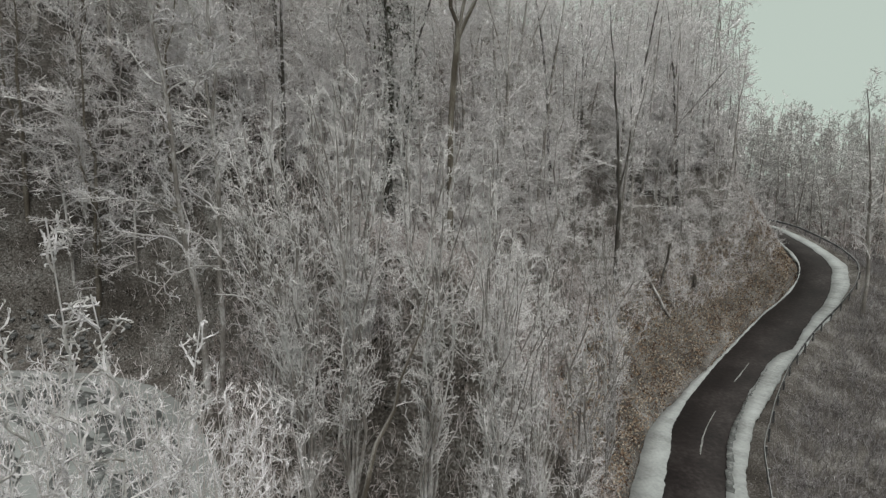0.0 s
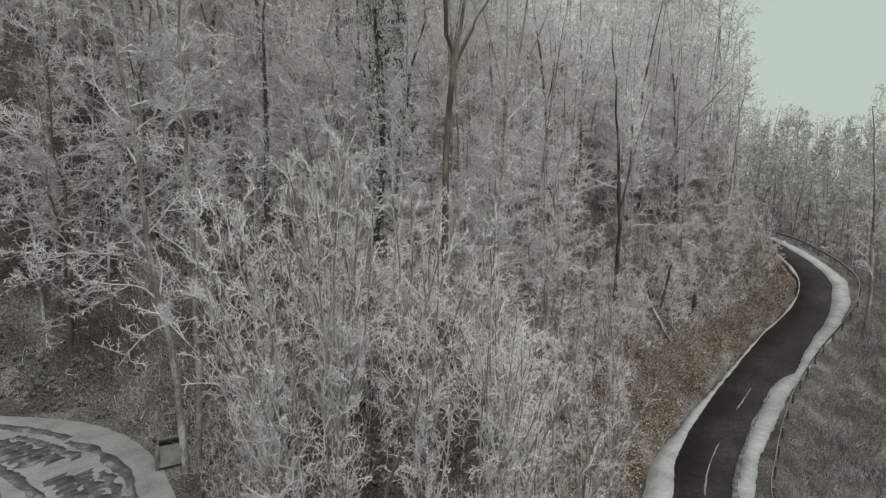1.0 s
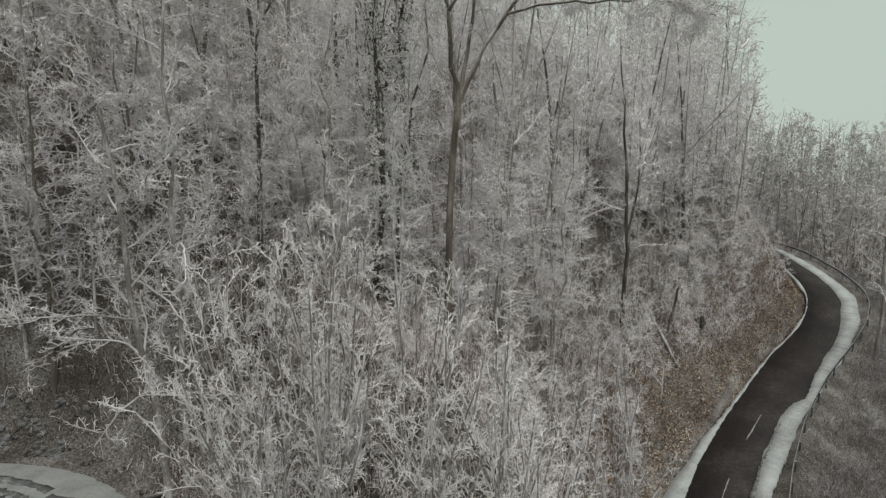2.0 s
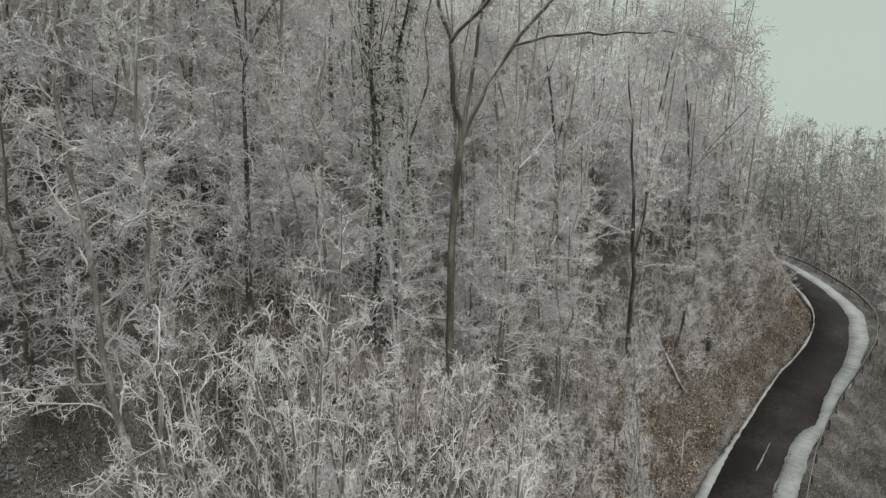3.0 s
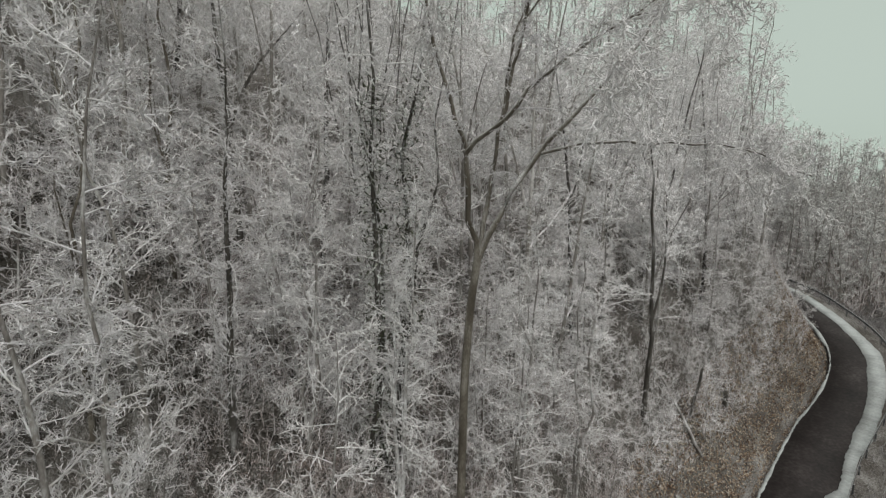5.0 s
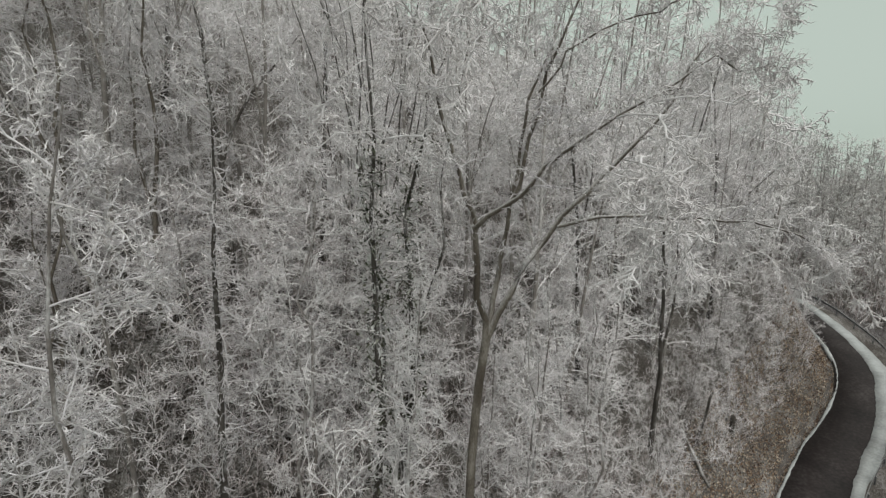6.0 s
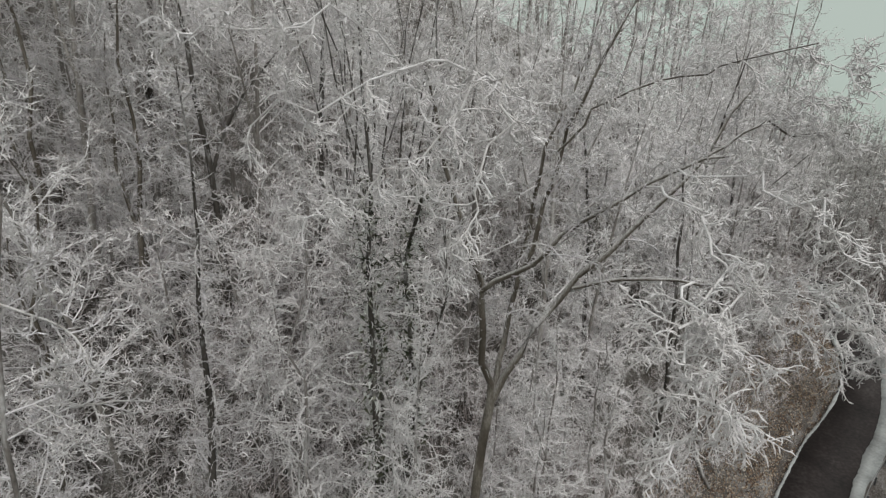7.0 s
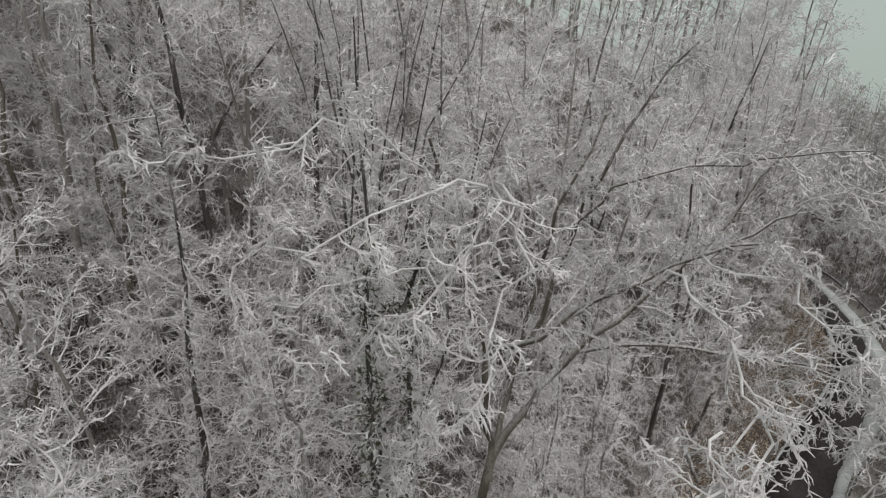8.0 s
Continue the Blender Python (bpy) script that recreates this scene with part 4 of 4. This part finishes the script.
wood(far_kinds, far_spots[:120], 8, 0.85, 1.1, lower_right)


verge_tree = tree_thing("tree", *forest_tree(55, 25, 0.3, 28, 8, 10, 8, 0.17, 0.2, 0.03, 0.03, 5, 44, 0.34, 0.14), "tall bare tree below the guardrail pale with frost")
verge_tree.matrix_basis = pose(46.3, 51.2, ground_z(46.3, 51.2), 0, 0, 40)


def joined_wood(name, spots, seed, label, material, **kinds):
    """Many far trees as one."""
    r = np.random.RandomState(seed)
    stock = [forest_tree(seed + i, **kinds) for i in range(4)]
    trunk, crown = [], []
    for i, (x, y) in enumerate(spots):
        a, s, z = r.uniform(0, 6.28), r.uniform(0.85, 1.15) * (lower_right(x, y) if x > 0.6 * y else np.interp(x / y, [0.0, 0.2, 0.45, 0.6], [1.0, 1.35, 1.35, 1.25])), ground_z(x, y)
        M = np.array([[np.cos(a), -np.sin(a), 0], [np.sin(a), np.cos(a), 0], [0, 0, 1]]) * s
        for out, src in ((trunk, stock[i % 4][0]), (crown, stock[i % 4][1][0] + stock[i % 4][1][1])):
            out += [(V @ M.T + [x, y, z], F) for V, F in src]
    ob = thing(name, label, "trees", kind="stuff")
    part("trunks", mesh_of("trunks", trunk, M_FOREST_BARK), ob)
    part("crowns", mesh_of("crowns", crown, material, False), ob)


upper = scatter(-105, 60, 66, 112, 5.2, lambda x, y, z, d: (d > 9) & inside(x, y), 13)
joined_wood("upper_wood", upper + far_spots[120:], 14, "mass of frosted trees far up the hillside", M_HAZED_CANOPY, height=18, crown_from=0.2, n1=13, n2=3, n3=3, nn=3, reach=0.22, twig=0.1, p3=0.2, k2=2, angle=50)


# ---- dead wood on the bank ----
def dead_wood(name, points, r0, r1, label, material):
    line = lined([(x, y, ground_z(x, y) + up) for x, y, up in points], 8)
    line[1:-1] += np.random.RandomState(7).normal(size=line[1:-1].shape) * 0.04
    cap = np.concatenate([line[:1], line, line[-1:]])
    me = mesh_of(name, [tubes(cap[None], np.r_[0.01, np.linspace(r0, r1, 8), 0.01][None], 9)], material)
    return solo(name, me, label, "dead wood")


dead_wood("fallen_log", ((19.3, 47.8, 0.6), (20.8, 46.7, 0.45), (22.3, 45.4, 0.3)), 0.1, 0.14, "pale fallen trunk lying down the road bank", M_STEM)
dead_wood("leaning_trunk", ((22.0, 47.6, -0.3), (22.5, 47.7, 2.2), (23.1, 47.9, 4.9)), 0.15, 0.1, "broken dark trunk leaning on the bank", M_DARK_BARK)
dead_wood("stump", ((27.3, 50.8, -0.3), (27.3, 50.85, 0.6), (27.35, 50.9, 1.6)), 0.3, 0.2, "dark broken tree stump on the bank", M_DARK_BARK)

# ---- undergrowth ----
def brush(name, x0, x1, y0, y1, n, keep, tall_, twigs, r0, material, label, seed):
    """Thin frosted stems standing thick on the ground, each with side twigs, all one growth."""
    r = np.random.RandomState(seed)
    x, y = r.uniform(x0, x1, n), r.uniform(y0, y1, n)
    z, d = land(x, y)
    ok = keep(x, y, d) & (np.hypot(x - PAD[0], y - PAD[1]) > PAD_R + 0.2)
    thin = 0.5 + 0.5 * ripple(x, y, 0.5, seed + 1) * 2
    ok &= r.uniform(0, 1, n) < np.clip(thin + 0.25, 0.12, 1)
    x, y, z = x[ok], y[ok], z[ok]
    base = np.stack([x, y, z - 0.1], 1)
    m = len(x)
    L = tall_ * r.uniform(0.35, 1.25, m) * np.clip(0.7 + 0.5 * ripple(x, y, 0.35, seed + 2), 0.4, 1.4)
    P = bend(r, base, UP + r.normal(size=(m, 3)) * 0.3, L, 3, 0.2, 0.12)
    R = r0 * np.array([1, 0.8, 0.35]) * np.ones((m, 1))
    side = sprigs(r, P, twigs, tall_ * 0.34, r0 * 0.75, 58, 0.2)
    solo(name, mesh_of(name, [tubes(P, R, 3), side], material, False), label, "undergrowth", kind="stuff")


brush("slope_undergrowth", -40, 60, 8, 84, 31000, lambda x, y, d: (d > np.interp(y, [41, 43, 46, 52, 70], [7.3, 6.6, 6.0, 5.0, 4.5])) & (x > -1.1 * y - 3) & (x < y + 3) & (d < 48), 1.4, 7, 0.014, M_BRUSH, "thick frosted brambles and grass stems on the hillside", 21)
brush("hillside_brush", -13, 15, 23, 42, 9000, lambda x, y, d: (d > 8) & (np.abs(x - 0.4) > 0.5), 1.3, 11, 0.013, M_BRUSH, "pale frosted whips and young growth under the tall trees", 28)
brush("front_undergrowth", -14, 14, 8, 27, 9500, lambda x, y, d: d > 4.2, 1.3, 8, 0.012, M_BRUSH, "dense frosted whips and brambles at the foot of the slope", 22)
brush("bank_brush", 14, 56, 38, 84, 26000, lambda x, y, d: (d > np.interp(y, [38, 44, 50, 70], [7.6, 6.0, 5.3, 4.6])) & (d < 11.5), 1.2, 8, 0.014, M_TWIG, "frosted shrubs and brambles leaning over the road bank", 29)
brush("far_undergrowth", 40, 120, 60, 130, 14000, lambda x, y, d: (d < -20) & (x < y + 6), 4.0, 3, 0.07, M_BRUSH, "grey undergrowth of the far wood", 24)
brush("verge_saplings", 14, 85, 14, 90, 32000, lambda x, y, d: (d < -5.0) & (d > -26) & (x < 1.0 * y + 8), 2.2, 5, 0.018, M_STALK, "thin brown saplings and stalks below the road", 23)


brush("roadside_growth", 18, 66, 18, 66, 24000, lambda x, y, d: (d < -4.1) & (d > -16), 1.4, 6, 0.015, M_STALK, "grey-brown stalks and brambles below the guardrail", 25)


def near_pad(x, y, d):
    q = np.hypot(x - PAD[0], y - PAD[1])
    return (q > PAD_R + 0.2) & (q < PAD_R + 11) & (y > 14)


brush("bank_growth", -40, -4, 14, 40, 6000, near_pad, 0.5, 5, 0.014, M_STALK, "short frosted weeds on the bank behind the turning place", 26)
brush("road_edge_grass", 14, 58, 20, 80, 26000, lambda x, y, d: (d < -2.75) & (d > -5.0), 0.4, 5, 0.012, M_STALK, "frosted grass between the snow and the guardrail", 27)


def bank_litter(n, seed):
    r = np.random.RandomState(seed)
    a, q = r.uniform(0.15, 2.6, n), PAD_R + 0.1 + 11 * r.uniform(0, 1, n) ** 1.3
    p = np.stack([PAD[0] + q * np.cos(a), PAD[1] + q * np.sin(a), 0 * a], 1)
    p = p[p[:, 0] > -1.2 * p[:, 1] - 4]
    p[:, 2] = land(p[:, 0], p[:, 1])[0] + 0.02
    d = unit(r.normal(size=p.shape)) * r.uniform(0.1, 0.24, (len(p), 1))
    solo("bank_litter", mesh_of("bank_litter", [spikes(p, d, 0.08 * r.uniform(0.5, 1.4, len(p)))], M_RUBBLE, False), "dark fallen leaves and rubble on the bank", "litter", kind="stuff")


bank_litter(32000, 33)


def litter(n, seed):
    r = np.random.RandomState(seed)
    i = r.randint(0, NR, n)
    off = 2.5 + 6.0 * r.uniform(0, 1, n) ** 1.1
    p = ROAD[i] + ROAD_N[i] * off[:, None] + ROAD_T[i] * r.uniform(-0.4, 0.4, (n, 1))
    p = p[(p[:, 1] > 24) & (p[:, 1] < 72)]
    p[:, 2] = land(p[:, 0], p[:, 1])[0] + 0.03
    d = unit(r.normal(size=p.shape)) * r.uniform(0.1, 0.26, (len(p), 1))
    solo("leaf_litter", mesh_of("leaf_litter", [spikes(p, d, 0.085 * r.uniform(0.5, 1.4, len(p)))], M_LEAF, False), "fallen brown leaves on the road bank, partly frosted", "leaves", kind="stuff")


litter(120000, 31)
